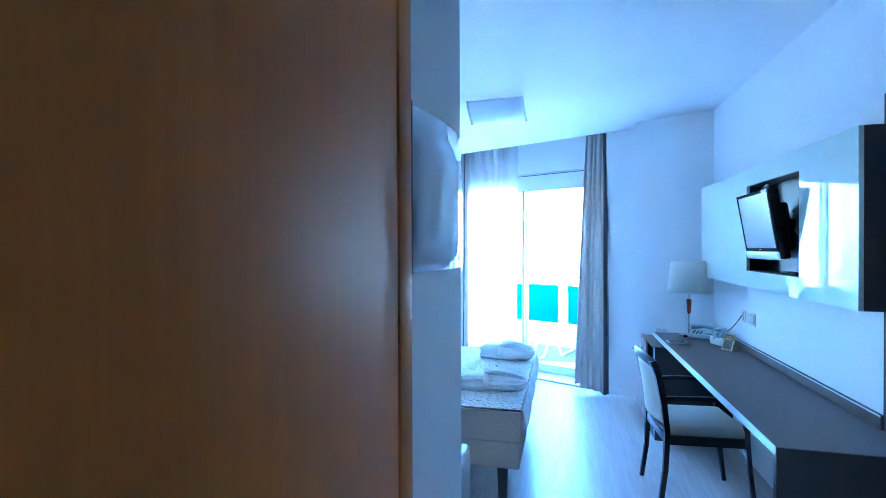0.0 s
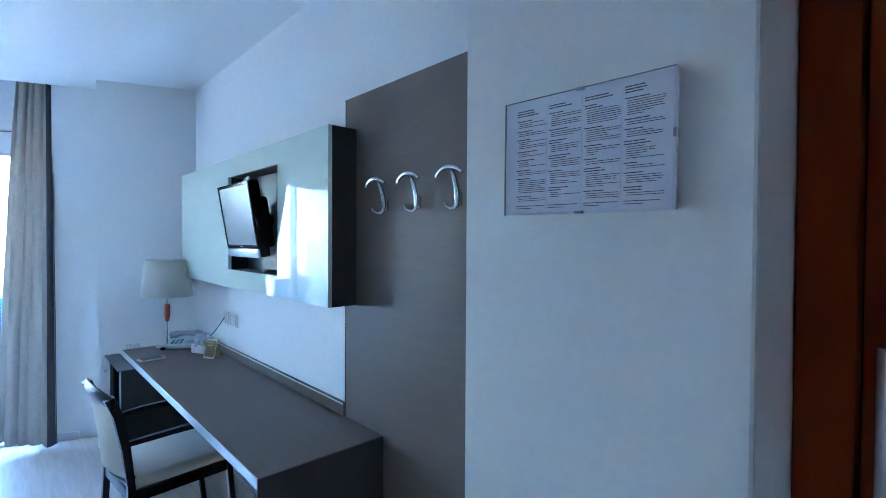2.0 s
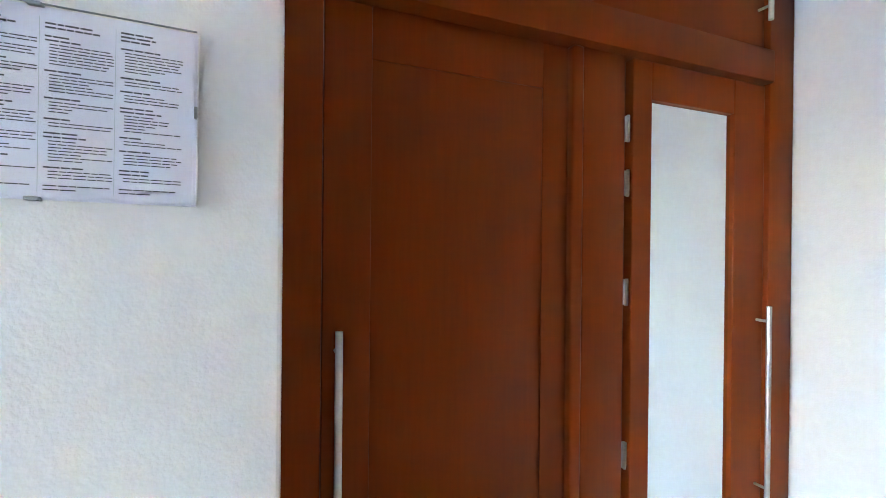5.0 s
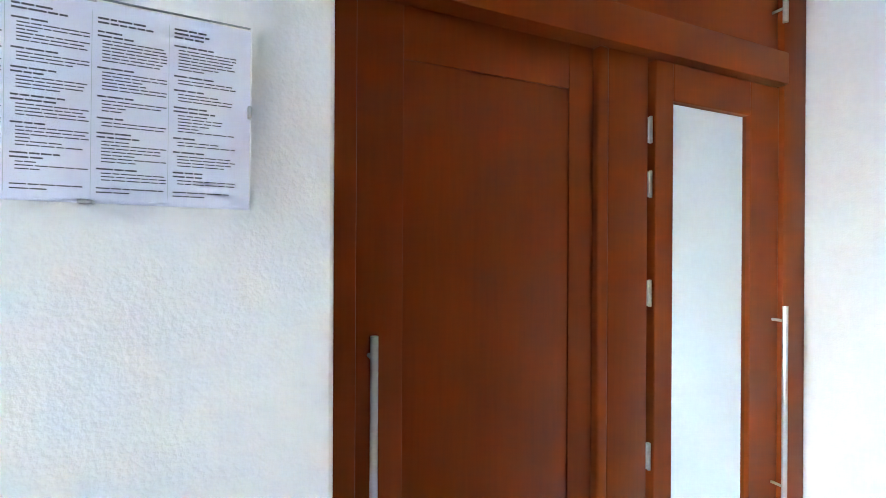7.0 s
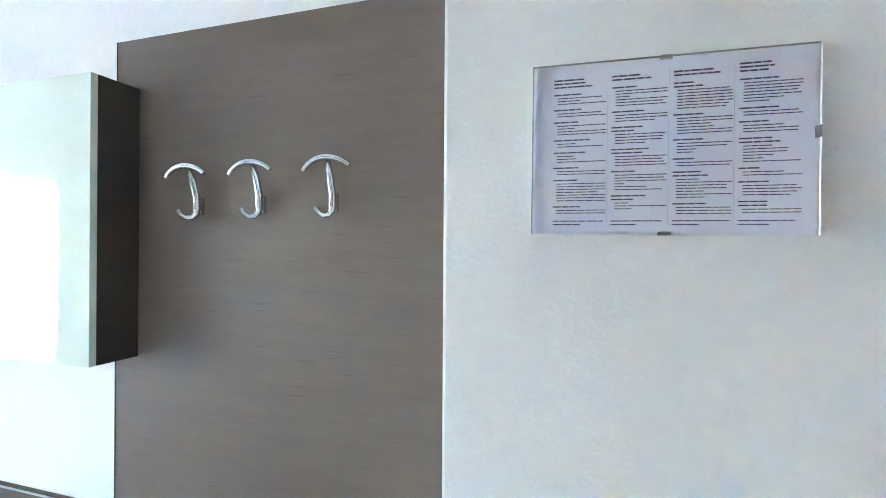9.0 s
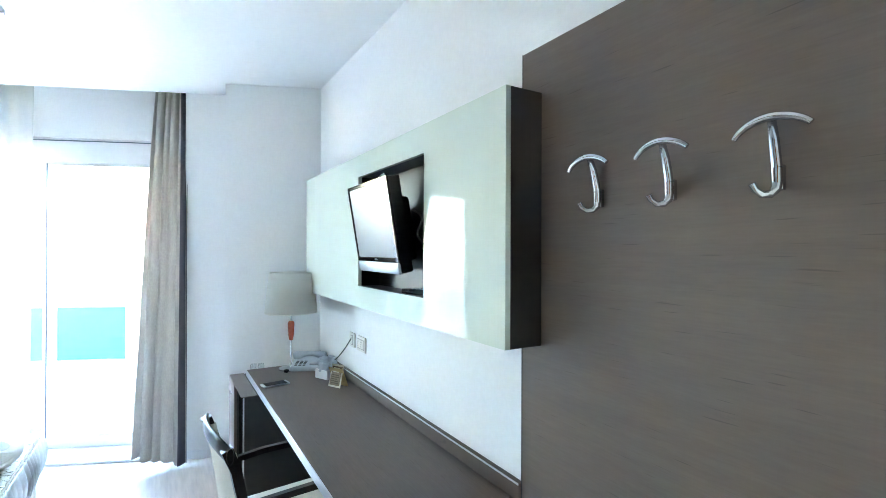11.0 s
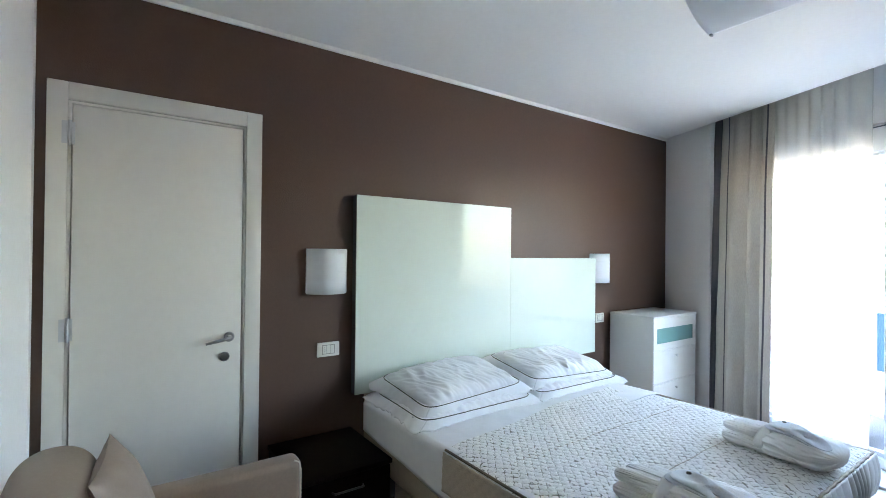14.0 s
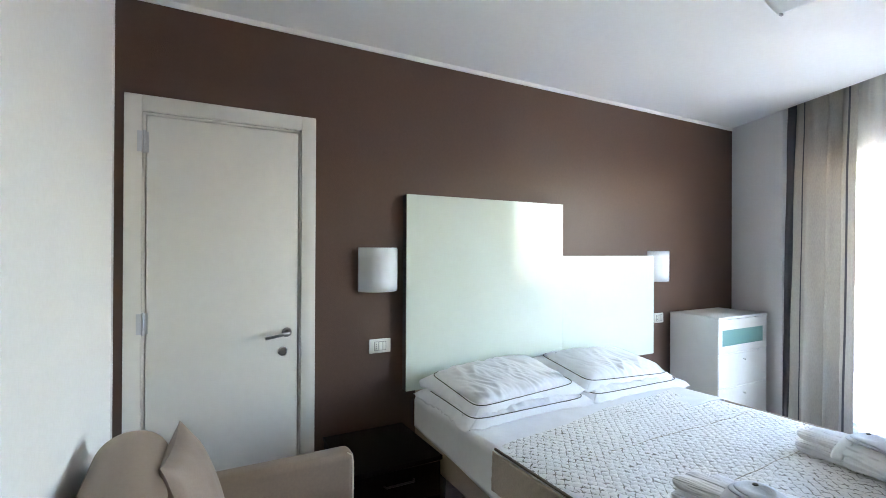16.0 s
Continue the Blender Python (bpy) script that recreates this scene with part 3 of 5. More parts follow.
def wardrobe():
    w = thing("wardrobe", "built-in orange-brown wooden wardrobe with a narrow mirror door", "wardrobe")
    X = 3.40
    for n, a in (("side_panel", (3.385, 0.362, 0, 3.99, 0.438, 2.695)), ("side_panel", (3.385, -0.945, 0, 3.99, -0.842, 2.695)), ("cross_rail", (3.372, -0.842, 2.002, 3.99, 0.362, 2.09)), ("plinth", (3.40, -0.842, 0, 3.99, 0.362, 0.06)), ("top_rail", (3.40, -0.842, 2.62, 3.99, 0.362, 2.695))):
        part(n, box(*a, bevel=0.004), cherry, w)
    # solid fill; its near-black colour stands in for shade in the door gaps
    part("backing", box(3.455, -0.842, 0.06, 3.99, 0.362, 2.62), gap_shade, w, "near-black fill, shade of the door gaps put in its colour")
    d = part("door", box(3.418, -0.184, 0.07, 3.44, 0.357, 1.998, bevel=0.002), cherry, w, "wooden door with a sunk panel outline")
    bm = bmesh.new()
    for a in ((3.413, 0.268, 0.07, 3.418, 0.357, 1.998), (3.413, -0.184, 0.07, 3.418, -0.117, 1.998), (3.413, -0.117, 1.897, 3.418, 0.268, 1.998), (3.413, -0.117, 0.07, 3.418, 0.268, 0.19)):
        add_box(bm, *a, bevel=0.002)
    part("door_frame", bm, cherry, d)
    bar_handle(3.408, 0.333, 0.86, 1.392, d)
    part("stile", box(3.3955, -0.2168, 0.06, 3.43, -0.186, 2.0015, bevel=0.007, seg=3), cherry, w)
    bm = bmesh.new()
    add_box(bm, 3.398, -0.338, 0.06, 3.43, -0.217, 2.0005, bevel=0.003)
    part("fixed_panel", bm, cherry, w)
    m = part("mirror_door", bmesh.new(), cherry, w, "wooden door framing a tall mirror")
    bm = bmesh.new()
    y0, y1, ma, mb = -0.838, -0.360, -0.714, -0.421
    for a in ((3.396, y0, 0.07, 3.424, ma, 1.999), (3.396, mb, 0.07, 3.424, y1, 1.999), (3.396, ma, 1.907, 3.424, mb, 1.999), (3.396, ma, 0.07, 3.424, mb, 0.30)):
        add_box(bm, *a, bevel=0.003)
    bm.to_mesh(m.data)
    bm.free()
    part("mirror", box(3.408, ma + 0.0005, 0.30, 3.412, mb - 0.0005, 1.907), mirror_mat, m, "tall narrow mirror")
    bar_handle(3.396, -0.812, 0.86, 1.392, m)
    for z in (1.83, 1.70, 1.44, 1.05, 0.5):
        bm = box(3.402, -0.3585, z - 0.03, 3.412, -0.342, z + 0.03, bevel=0.002)
        add_tube(bm, ((3.401, -0.350, z - 0.032), (3.401, -0.350, z + 0.032)), 0.004, 8)
        part("hinge", bm, alu, w, "bright metal cabinet hinge")
    for y0, y1 in ((-0.236, 0.357), (-0.838, -0.242)):
        d = part("upper_door", box(3.40, y0, 2.094, 3.425, y1, 2.616, bevel=0.003), cherry, w)
        if y0 < -0.5:
            bar_handle(3.40, -0.812, 2.165, 2.42, d)
    return w


wardrobe()


# ---- wall sign ----
acrylic_mat = glass_mat.copy()
acrylic_mat.name = "clear_acrylic"
for nd in acrylic_mat.node_tree.nodes:
    if nd.type == "MAP_RANGE":
        nd.inputs["To Min"].default_value, nd.inputs["To Max"].default_value = 0.02, 0.15
    if nd.type == "BSDF_TRANSPARENT":
        nd.inputs[0].default_value = (0.995, 0.995, 1.0, 1)

edge_dark_mat = material("painted_dark_glass_edge", (0.34, 0.36, 0.38), 0.25, vary=0.04)


def wall_sign():
    s = thing("wall_sign", "clip-framed guest notice with four columns of small print", "sign", pose(3.1605, 0.6885, 1.690, 0, 0, 0))
    m = pose(0, 0, 0, 0, 0, 1.8) @ pose(0, 0, 0, 0.4, 0, 0)
    part("backing", at(box(0.003, -0.1495, -0.1015, 0.0085, 0.1495, 0.1015), m), paper_mat, s)
    # strips carrying the pane edge's dark refraction and bright glint as colour
    for q in ((-0.0042, 0.1494, -0.1025, -0.0005, 0.1506, 0.1025), (-0.0042, -0.149, 0.1018, -0.0005, 0.149, 0.1025)):
        part("glass_edge", at(box(*q), m), edge_dark_mat, s, "pane edge strip, dark refraction put in its colour")
    part("glass_edge", at(box(-0.0042, -0.1512, -0.1025, -0.0005, -0.1502, 0.1025), m), frame_white, s, "pane edge strip, bright glint put in its colour")
    part("paper", at(box(0.0, -0.146, -0.099, 0.0025, 0.146, 0.099), m), paper_mat, s, "printed white sheet")
    g = part("glass", at(box(-0.0036, -0.150, -0.102, -0.0008, 0.150, 0.102, bevel=0.0006, seg=1), m), acrylic_mat, s, "thin clear cover glass")
    g.visible_shadow = False
    for y, z, w, h in ((0.0, 0.1010, 0.013, 0.004), (0.0, -0.1010, 0.013, 0.004), (-0.1490, 0.008, 0.004, 0.013)):
        part("clip", at(box(-0.006, y - w / 2, z - h / 2, 0.006, y + w / 2, z + h / 2, bevel=0.001), m), satin, s, "small metal clip")
    rng = random.Random(11)
    heads = (3, 2, 2, 3)
    for c in range(4):
        y = 0.125 - c * 0.0665
        bm = bmesh.new()
        z = 0.084 + (0.003 if c == 3 else 0)
        def line(x, w, z, h):
            """One printed line as short word bars."""
            while w > 0.004:
                k = min(w, rng.uniform(0.005, 0.014))
                add_box(bm, -0.0007, y - x - k, z - h * 0.42, -0.0001, y - x, z + h * 0.42)
                x, w = x + k + 0.0012, w - k - 0.0012
        for k in range(heads[c]):
            line(0, rng.uniform(0.022, 0.05), z, 0.0020)
            z -= 0.0042
        z -= 0.005
        while z > -0.078:
            for k in range(rng.choice((1, 1, 2))):
                line(0, rng.uniform(0.02, 0.042), z, 0.0018)
                z -= 0.0042
            for k in range(rng.choice((2, 3, 4, 6, 7))):
                if z < -0.079:
                    break
                line(0.004, 0.056 if rng.random() < 0.75 else rng.uniform(0.015, 0.05), z, 0.0012)
                z -= 0.0034
            z -= 0.004
        for k in range(2):
            line(0, 0.058 - 0.026 * k, -0.0865 - 0.0042 * k, 0.0014)
        part("print", at(bm, m), ink_mat, s, "column of grey small print")
        if c:
            part("fold_line", at(box(-0.0004, y + 0.0045, -0.094, 0.0, y + 0.0049, 0.09), m), phone_plastic, s)
    return s


wall_sign()

# ---- coat panel and hooks ----
cp = thing("wall_panel", "tall grey-brown wood-effect wall panel behind the coat hooks", "wall panel")
part("board", box(3.550, 0.9615, 0.0, 3.5597, 2.042, 2.147), grey_laminate, cp)
part("edge_band", box(3.548, 2.0422, 0.0, 3.5597, 2.0442, 2.147), dark_laminate, cp, "dark edge band")


def coat_hook(m):
    h = thing("coat_hook", "chrome double coat hook on the grey-brown panel", "hook", m, "coat hooks on the panel")
    angles = range(-56, 65, 8)
    arc = [(-0.074 + 0.006 * abs(a) / 50, -0.014 + 0.068 * math.sin(radians(a)), 0.112 + 0.030 * (math.cos(radians(a)) - 1) * 1.55) for a in angles]
    part("arc", tube(arc, 0.006, 12, [0.0030 + 0.0042 * math.cos(radians(a)) for a in angles]), chrome, h)
    part("stem", tube(((-0.074, -0.014, 0.112), (-0.060, -0.011, 0.112), (-0.047, -0.005, 0.104), (-0.034, -0.002, 0.085), (-0.024, 0, 0.060), (-0.018, 0, 0.036)), 0.008, 12, (0.006, 0.0065, 0.0075, 0.0085, 0.009, 0.009)), chrome, h)
    part("lower_hook", tube(((-0.018, 0, 0.034), (-0.017, 0, 0.010), (-0.019, 0.001, -0.004), (-0.028, 0.006, -0.013), (-0.040, 0.014, -0.013), (-0.050, 0.020, -0.005), (-0.055, 0.023, 0.006)), 0.007, 12, (0.009, 0.009, 0.0085, 0.0075, 0.0065, 0.006, 0.0065)), chrome, h)
    part("mount", at(box(-0.013, -0.008, -0.005, 0.001, 0.008, 0.04, bevel=0.003), Matrix()), chrome, h)
    return h


one = coat_hook(pose(3.549, 1.343, 1.660))
copy_thing(one, pose(3.549, 1.547, 1.660))
copy_thing(one, pose(3.549, 1.740, 1.660))


# ---- corridor lamp and bed lamps ----
def half_round_lamp(name, label, m, w, depth, h, mat, back):
    l = thing(name, label, "lamp", m)
    r = (w * w / 4 + depth * depth) / (2 * depth)
    half = math.asin(w / 2 / r)
    def f(u, v):
        a = -half + 2 * half * u
        return Vector((r * math.cos(a) - (r - depth), r * math.sin(a), -h / 2 + h * v))
    part("shade", sheet(28, 4, f), mat, l, "curved opal shade", 180, 0.004)
    part("back_plate", box(0.0, -w * 0.42, -h * 0.42, 0.012, w * 0.42, h * 0.42, bevel=0.003), back, l)
    part("bracket", box(0.0, -0.02, -0.03, depth - 0.006, 0.02, 0.03), back, l)
    for y in (-w / 2, w / 2):
        part("clip", box(0.0, y - 0.004, -h * 0.48, 0.006, y + 0.004, h * 0.48), frame_white, l)
    return l


cl = half_round_lamp("wall_lamp", "large unlit glossy curved glass wall lamp in the corridor", pose(2.0205, 0.722, 1.633), 0.432, 0.034, 0.286, opal_gloss, material("brown_lamp_mount", (0.16, 0.07, 0.04), 0.5))
part("edge_plate", box(0.0, -0.226, -0.145, 0.014, -0.2175, 0.145, bevel=0.003), MATS["brown_lamp_mount"], cl, "brown edge plate")
one = half_round_lamp("bed_lamp", "unlit white half-round wall lamp beside the headboard", pose(0.001, 2.276, 1.355), 0.245, 0.090, 0.265, shade_mat, frame_white)
tagged(one, group="bed lamps")
copy_thing(one, pose(0.001, 4.865, 1.345))


# ---- switches and sockets ----
gap_mat = material("painted_gap_ivory", (0.30, 0.29, 0.26), 0.6)


def switch_plate(name, label, m, modules, w=0.12, h=0.085):
    s = thing(name, label, "switch" if "switch" in name else "socket", m)
    part("plate", box(-0.010, -w / 2, -h / 2, 0.0, w / 2, h / 2, bevel=0.004), ivory_plastic, s)
    # thin raised plate; the shade round the modules is put into its colour
    part("recess", box(-0.0112, -0.012 * len(modules) - 0.003, -0.0275, -0.0095, 0.012 * len(modules) + 0.003, 0.0275), gap_mat, s, "darker ivory plate, gap shade put in its colour")
    n = len(modules)
    for k, kind in enumerate(modules):
        y = (k - (n - 1) / 2) * 0.024
        bm = box(-0.0135, y - 0.011, -0.024, -0.009, y + 0.011, 0.024, bevel=0.0015)
        mod = part("rocker" if kind == "r" else "socket_face", bm, ivory_plastic, s)
        if kind == "o":
            bm = bmesh.new()
            for z in (-0.012, 0.0, 0.012):
                merge(bm, lathe(((0.0, 0.0), (0.0024, 0.0), (0.0024, 0.0016), (0.0, 0.0016)), 10), pose(-0.0136, y, z, 0, -90, 0))
            part("hole", bm, dark_key, mod, "dark socket holes")
    return s


switch_plate("light_switch", "ivory socket and switch plate beside the headboard", pose(0.0005, 2.289, 0.890, 0, 0, 180), "rro", 0.138)
switch_plate("light_switch", "ivory socket and switch plate behind the chest", pose(0.0005, 4.885, 0.890, 0, 0, 180), "rro")
switch_plate("wall_socket", "ivory double socket plate above the desk", pose(3.5595, 3.412, 1.018), "roro", 0.125, 0.085)
switch_plate("wall_socket", "ivory telephone outlet plate above the desk", pose(3.5595, 3.560, 1.018), "o", 0.085, 0.085)


# ---- bed ----
def headboard():
    h = thing("headboard", "stepped glossy pale green-white lacquered headboard panels", "headboard")
    part("tall_panel", box(0.052, 2.440, 0.604, 0.060, 3.7163, 1.819, bevel=0.0006, seg=1), lacquer, h)
    part("low_panel", box(0.052, 3.7167, 0.604, 0.060, 4.747, 1.436, bevel=0.0006, seg=1), lacquer, h)
    bm = bmesh.new()
    for a in ((0.001, 2.441, 0.606, 0.0515, 3.715, 1.817), (0.001, 3.718, 0.606, 0.0515, 4.745, 1.434)):
        add_box(bm, *a)
    part("core", bm, dark_laminate, h, "dark edge of the panels")
    part("foot_board", box(0.001, 2.53, 0.10, 0.055, 4.15, 0.603), base_fabric, h)
    return h


headboard()

BX0, BX1, BY0, BY1, BZ = 0.065, 2.045, 2.495, 4.135, 0.575


def soft(u, v, k, s):
    return s * noise.noise(Vector((u * k, v * k, k * 0.37)))


def bed():
    b = thing("bed", "double bed with beige upholstered base and white sheets", "bed")
    for y in (BY0 + 0.06, BY1 - 0.06):
        for x in (0.3, 1.93):
            part("leg", at(lathe(((0.0, 0.0), (0.026, 0.0), (0.034, 0.215), (0.0, 0.215)), 16), pose(x, y, 0)), dark_laminate, b)
    ym = (BY0 + BY1) / 2
    for y0, y1 in ((BY0 + 0.01, ym - 0.003), (ym + 0.003, BY1 - 0.01)):
        part("base", box(BX0 + 0.01, y0, 0.215, BX1 - 0.01, y1, 0.40, bevel=0.012, seg=3), base_fabric, b, "beige fabric bed base")
    part("mattress", box(BX0, BY0, 0.402, BX1, BY1, BZ - 0.008, bevel=0.03, seg=4), sheet_mat, b, "mattress in white sheet")
    # the sheet at the head end hangs over the near side
    def f(u, v):
        x = BX0 + 0.02 + (0.99 - BX0) * u
        w = v * (BY1 - BY0 + 0.36) - 0.18
        drop = max(0.0, -w) + max(0.0, w - (BY1 - BY0))
        y = BY0 + min(max(w, 0), BY1 - BY0)
        side = -1 if w < 0 else (1 if w > BY1 - BY0 else 0)
        n = soft(x, w, 9, 0.004) + soft(x, w, 3, 0.006)
        return Vector((x, y + side * (0.008 + 0.012 * math.sin(u * 9) * drop * 4 * 0.3), BZ + n * (side == 0) - drop * (1 + 0.35 * u)))
    part("top_sheet", sheet(40, 110, f), sheet_mat, b, "white top sheet", 180, 0.003)
    return b


bed()


def coverlet():
    """The quilted cover: diamonds in relief, hanging over the sides and pleated at the foot."""
    c = thing("bedspread", "beige quilted bedspread with a woven diamond relief on the bed", "bedspread")
    H_SIDE, H_FOOT = 0.175, 0.19
    W = BY1 - BY0
    def edge(y):
        return 0.945 - 0.24 * (y - BY0) / W + 0.012 * math.sin(y * 7)
    def f(u, v):
        w = BY0 + W * v
        x = edge(w) + (BX1 - edge(w)) * u
        p, q = (x * 0.8 + w) * 50.0, (x * 0.8 - w) * 50.0
        weave = abs(math.sin(p * math.pi / 2)) * abs(math.sin(q * math.pi / 2))
        lift = 0.0016 * weave ** 0.5 + 0.0012 * (1 if (math.floor(p) + math.floor(q)) % 2 else 0) * weave
        rnd = min(1.0, 14 * min(v, 1 - v)) ** 0.5 * min(1.0, 18 * (1 - u)) ** 0.5
        return Vector((x, w, BZ + 0.004 + lift - 0.018 * (1 - rnd) + soft(x, w, 1.7, 0.014) + soft(x, w, 6, 0.004)))
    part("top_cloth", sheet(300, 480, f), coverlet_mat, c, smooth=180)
    def side(y, s):
        def g(u, v):
            x = edge(y) + (BX1 + 0.005 - edge(y)) * u
            t = v * H_SIDE
            k = 0.004 * abs(math.sin((x + t) * 60)) * abs(math.sin((x - t) * 60))
            return Vector((x, y + s * (0.016 + 0.010 * v + k + 0.006 * math.sin(x * 11) * v), BZ - 0.010 - t))
        return g
    part("near_side", sheet(150, 14, side(BY0, -1)), quilt_side, c, "tan quilted side drop", 180, 0.004)
    part("far_side", sheet(90, 10, side(BY1, 1)), quilt_side, c, "tan quilted side drop", 180, 0.004)
    def foot(u, v):
        w = BY0 - 0.018 + (W + 0.036) * u
        ph = w * 105 + 2.6 * math.sin(w * 8.0) + 1.7 * math.sin(w * 21 + 1) + 2.2 * v
        g = (0.35 + 0.65 * v) * (0.65 + 0.5 * math.sin(w * 13 + 2))
        pl = (abs(math.sin(ph / 2)) ** 0.7 - 0.5) * g
        return Vector((BX1 + 0.008 + 0.020 * pl + 0.020 * math.sin(math.pi * v), w + 0.03 * (v - 0.5) * math.sin(w * 9), BZ - 0.014 - H_FOOT * v + 0.006 * v * math.sin(w * 31)))
    part("foot_drop", sheet(620, 18, foot), satin_grey, c, "pleated grey satin foot drop", 180, 0.004)
    hem = [(BX1 + 0.004 + 0.003 * math.sin(k * 1.7), BY0 - 0.01 + (W + 0.02) * k / 80, BZ - 0.008) for k in range(81)]
    part("foot_hem", tube(hem, 0.006, 6), quilt_side, c, "corded hem above the pleats", 180)
    bm = tube([(edge(BY0) + (BX1 - edge(BY0)) * k / 60, BY0 - 0.004, BZ - 0.004) for k in range(61)], 0.006, 6)
    part("piping", bm, material("brown_piping", (0.20, 0.16, 0.12), 0.8), c, "dark corded edge")
    # quilting seams
    bm = bmesh.new()
    for x in (1.22, 1.62):
        add_tube(bm, [(x + 0.003 * math.sin(k), BY0 + W * k / 40, f((x - edge(BY0 + W * k / 40)) / (BX1 - edge(BY0 + W * k / 40)), k / 40).z - 0.0005) for k in range(1, 40)], 0.0018, 5)
    part("seam", bm, quilt_side, c, "quilting seam", 180)
    return c


coverlet()


def pillow(label, m, L=0.84, D=0.50, T=0.17, seed=1, lift=0.6, drape=0.05):
    """A stuffed pillow in a cover with a flat flange and two dark cords."""
    p = thing("pillow", label, "pillow", m, "bed pillows")
    def height(u, v):
        a, b = 2 * u - 1, 2 * v - 1
        return max(0.0, (1 - abs(a) ** 4.0)) ** 0.5 * max(0.0, (1 - abs(b) ** 3.4)) ** 0.5
    def face(s):
        def f(u, v):
            h = height(u, v)
            wr = 0.010 * noise.noise(Vector((u * 5, v * 2.5, seed)))
            wr += 0.011 * (1 - 2.2 * abs(noise.noise(Vector((u * 9 + v * 2, v * 2.2, seed + 4))))) * (0.4 + noise.noise(Vector((u * 3, v * 3, seed + 2))))
            wr += 0.006 * (1 - 2.2 * abs(noise.noise(Vector((u * 21 - v * 5, v * 4.5, seed + 9))))) * (0.5 + abs(2 * v - 1))
            wr *= min(1, h * 2)
            pinch = 1 - 0.05 * abs(2 * v - 1) ** 2
            x, y = (v - 0.5) * D * (1 - 0.07 * (1 - abs(2 * u - 1) ** 2) * 0.6), (u - 0.5) * L * pinch
            return Vector((x, y, T * 0.5 + s * (T * 0.5 * h + wr * (s > 0) + 0.001)))
        return f
    bm = sheet(110, 64, face(1))
    merge(bm, sheet(56, 36, face(-1)))
    part("cushion", bm, sheet_mat, p, "stuffed white cotton pillow", 180)
    def flange(u, v):
        q, r = divmod(4 * u, 1)
        t = 2 * r - 1
        cx, cy = ((1, t), (-t, 1), (-1, -t), (t, -1))[int(q) % 4]
        n = (abs(cx) ** 9 + abs(cy) ** 9) ** (1 / 9)
        cx, cy, a = cx / n, cy / n, math.atan2(cy, cx)
        ear = abs(math.sin(2 * a)) ** 6
        k = 0.972 + v * (0.13 + 0.12 * ear)
        crease = math.sin(17 * a + seed * 3 + 2 * math.sin(5 * a)) + 0.6 * math.sin(37 * a + seed)
        fall = drape * (v ** 1.25) * (1 - 0.25 * ear) + 0.007 * v * v * crease
        return Vector((cx * D / 2 * k * (1 + 0.012 * v * crease), cy * L / 2 * k, T * lift - fall))
    part("flange", sheet(260, 9, flange), sheet_mat, p, "draped fabric border", 180, 0.003)
    cord = [flange(k / 160, 0.14) + Vector((0, 0, 0.004)) for k in range(161)]
    part("cord", tube(cord, 0.0026, 6), stitch_mat, p, "thin dark decorative cord", 180)
    return p


pillow("white cotton pillow with dark corded border, lying underneath", pose(0.400, 2.935, BZ - 0.004, 0, 3, 1), 0.80, 0.54, 0.072, 1, 0.72, 0.045)
pillow("plump white cotton pillow with dark corded border, leaning on top", pose(0.345, 2.955, BZ + 0.034, 2, 8, 3), 0.74, 0.50, 0.142, 2, 0.62, 0.070)
pillow("white cotton pillow with dark corded border, lying underneath", pose(0.400, 3.805, BZ - 0.004, 0, 3, -1), 0.78, 0.54, 0.072, 3, 0.72, 0.045)
pillow("plump white cotton pillow with dark corded border, leaning on top", pose(0.345, 3.815, BZ + 0.032, -2, 8, -3), 0.73, 0.50, 0.136, 5, 0.62, 0.066)
tagged(mesh_object("pillow_crest", at(lathe(((0.012, 0.0), (0.016, 0.003), (0.020, 0.0)), 24), pose(0.205, 3.535, 0.748, 15, 30, 20)), stitch_mat, 180), "small dark embroidered crest on the pillow", "emblem")


def blob(bm, c, r, turn=(0, 0, 0), rough=0.12, k=3.0, seed=0.0, power=0.75):
    tmp = bmesh.new()
    bmesh.ops.create_icosphere(tmp, subdivisions=4, radius=1)
    for v in tmp.verts:
        co = v.co.copy()
        sq = Vector([math.copysign(abs(x) ** power, x) for x in co])
        v.co = sq * (1 + rough * noise.noise(co * k + Vector((seed, seed * 2, 0))))
    merge(bm, tmp, Matrix.LocRotScale(c, Euler([radians(a) for a in turn]), r))


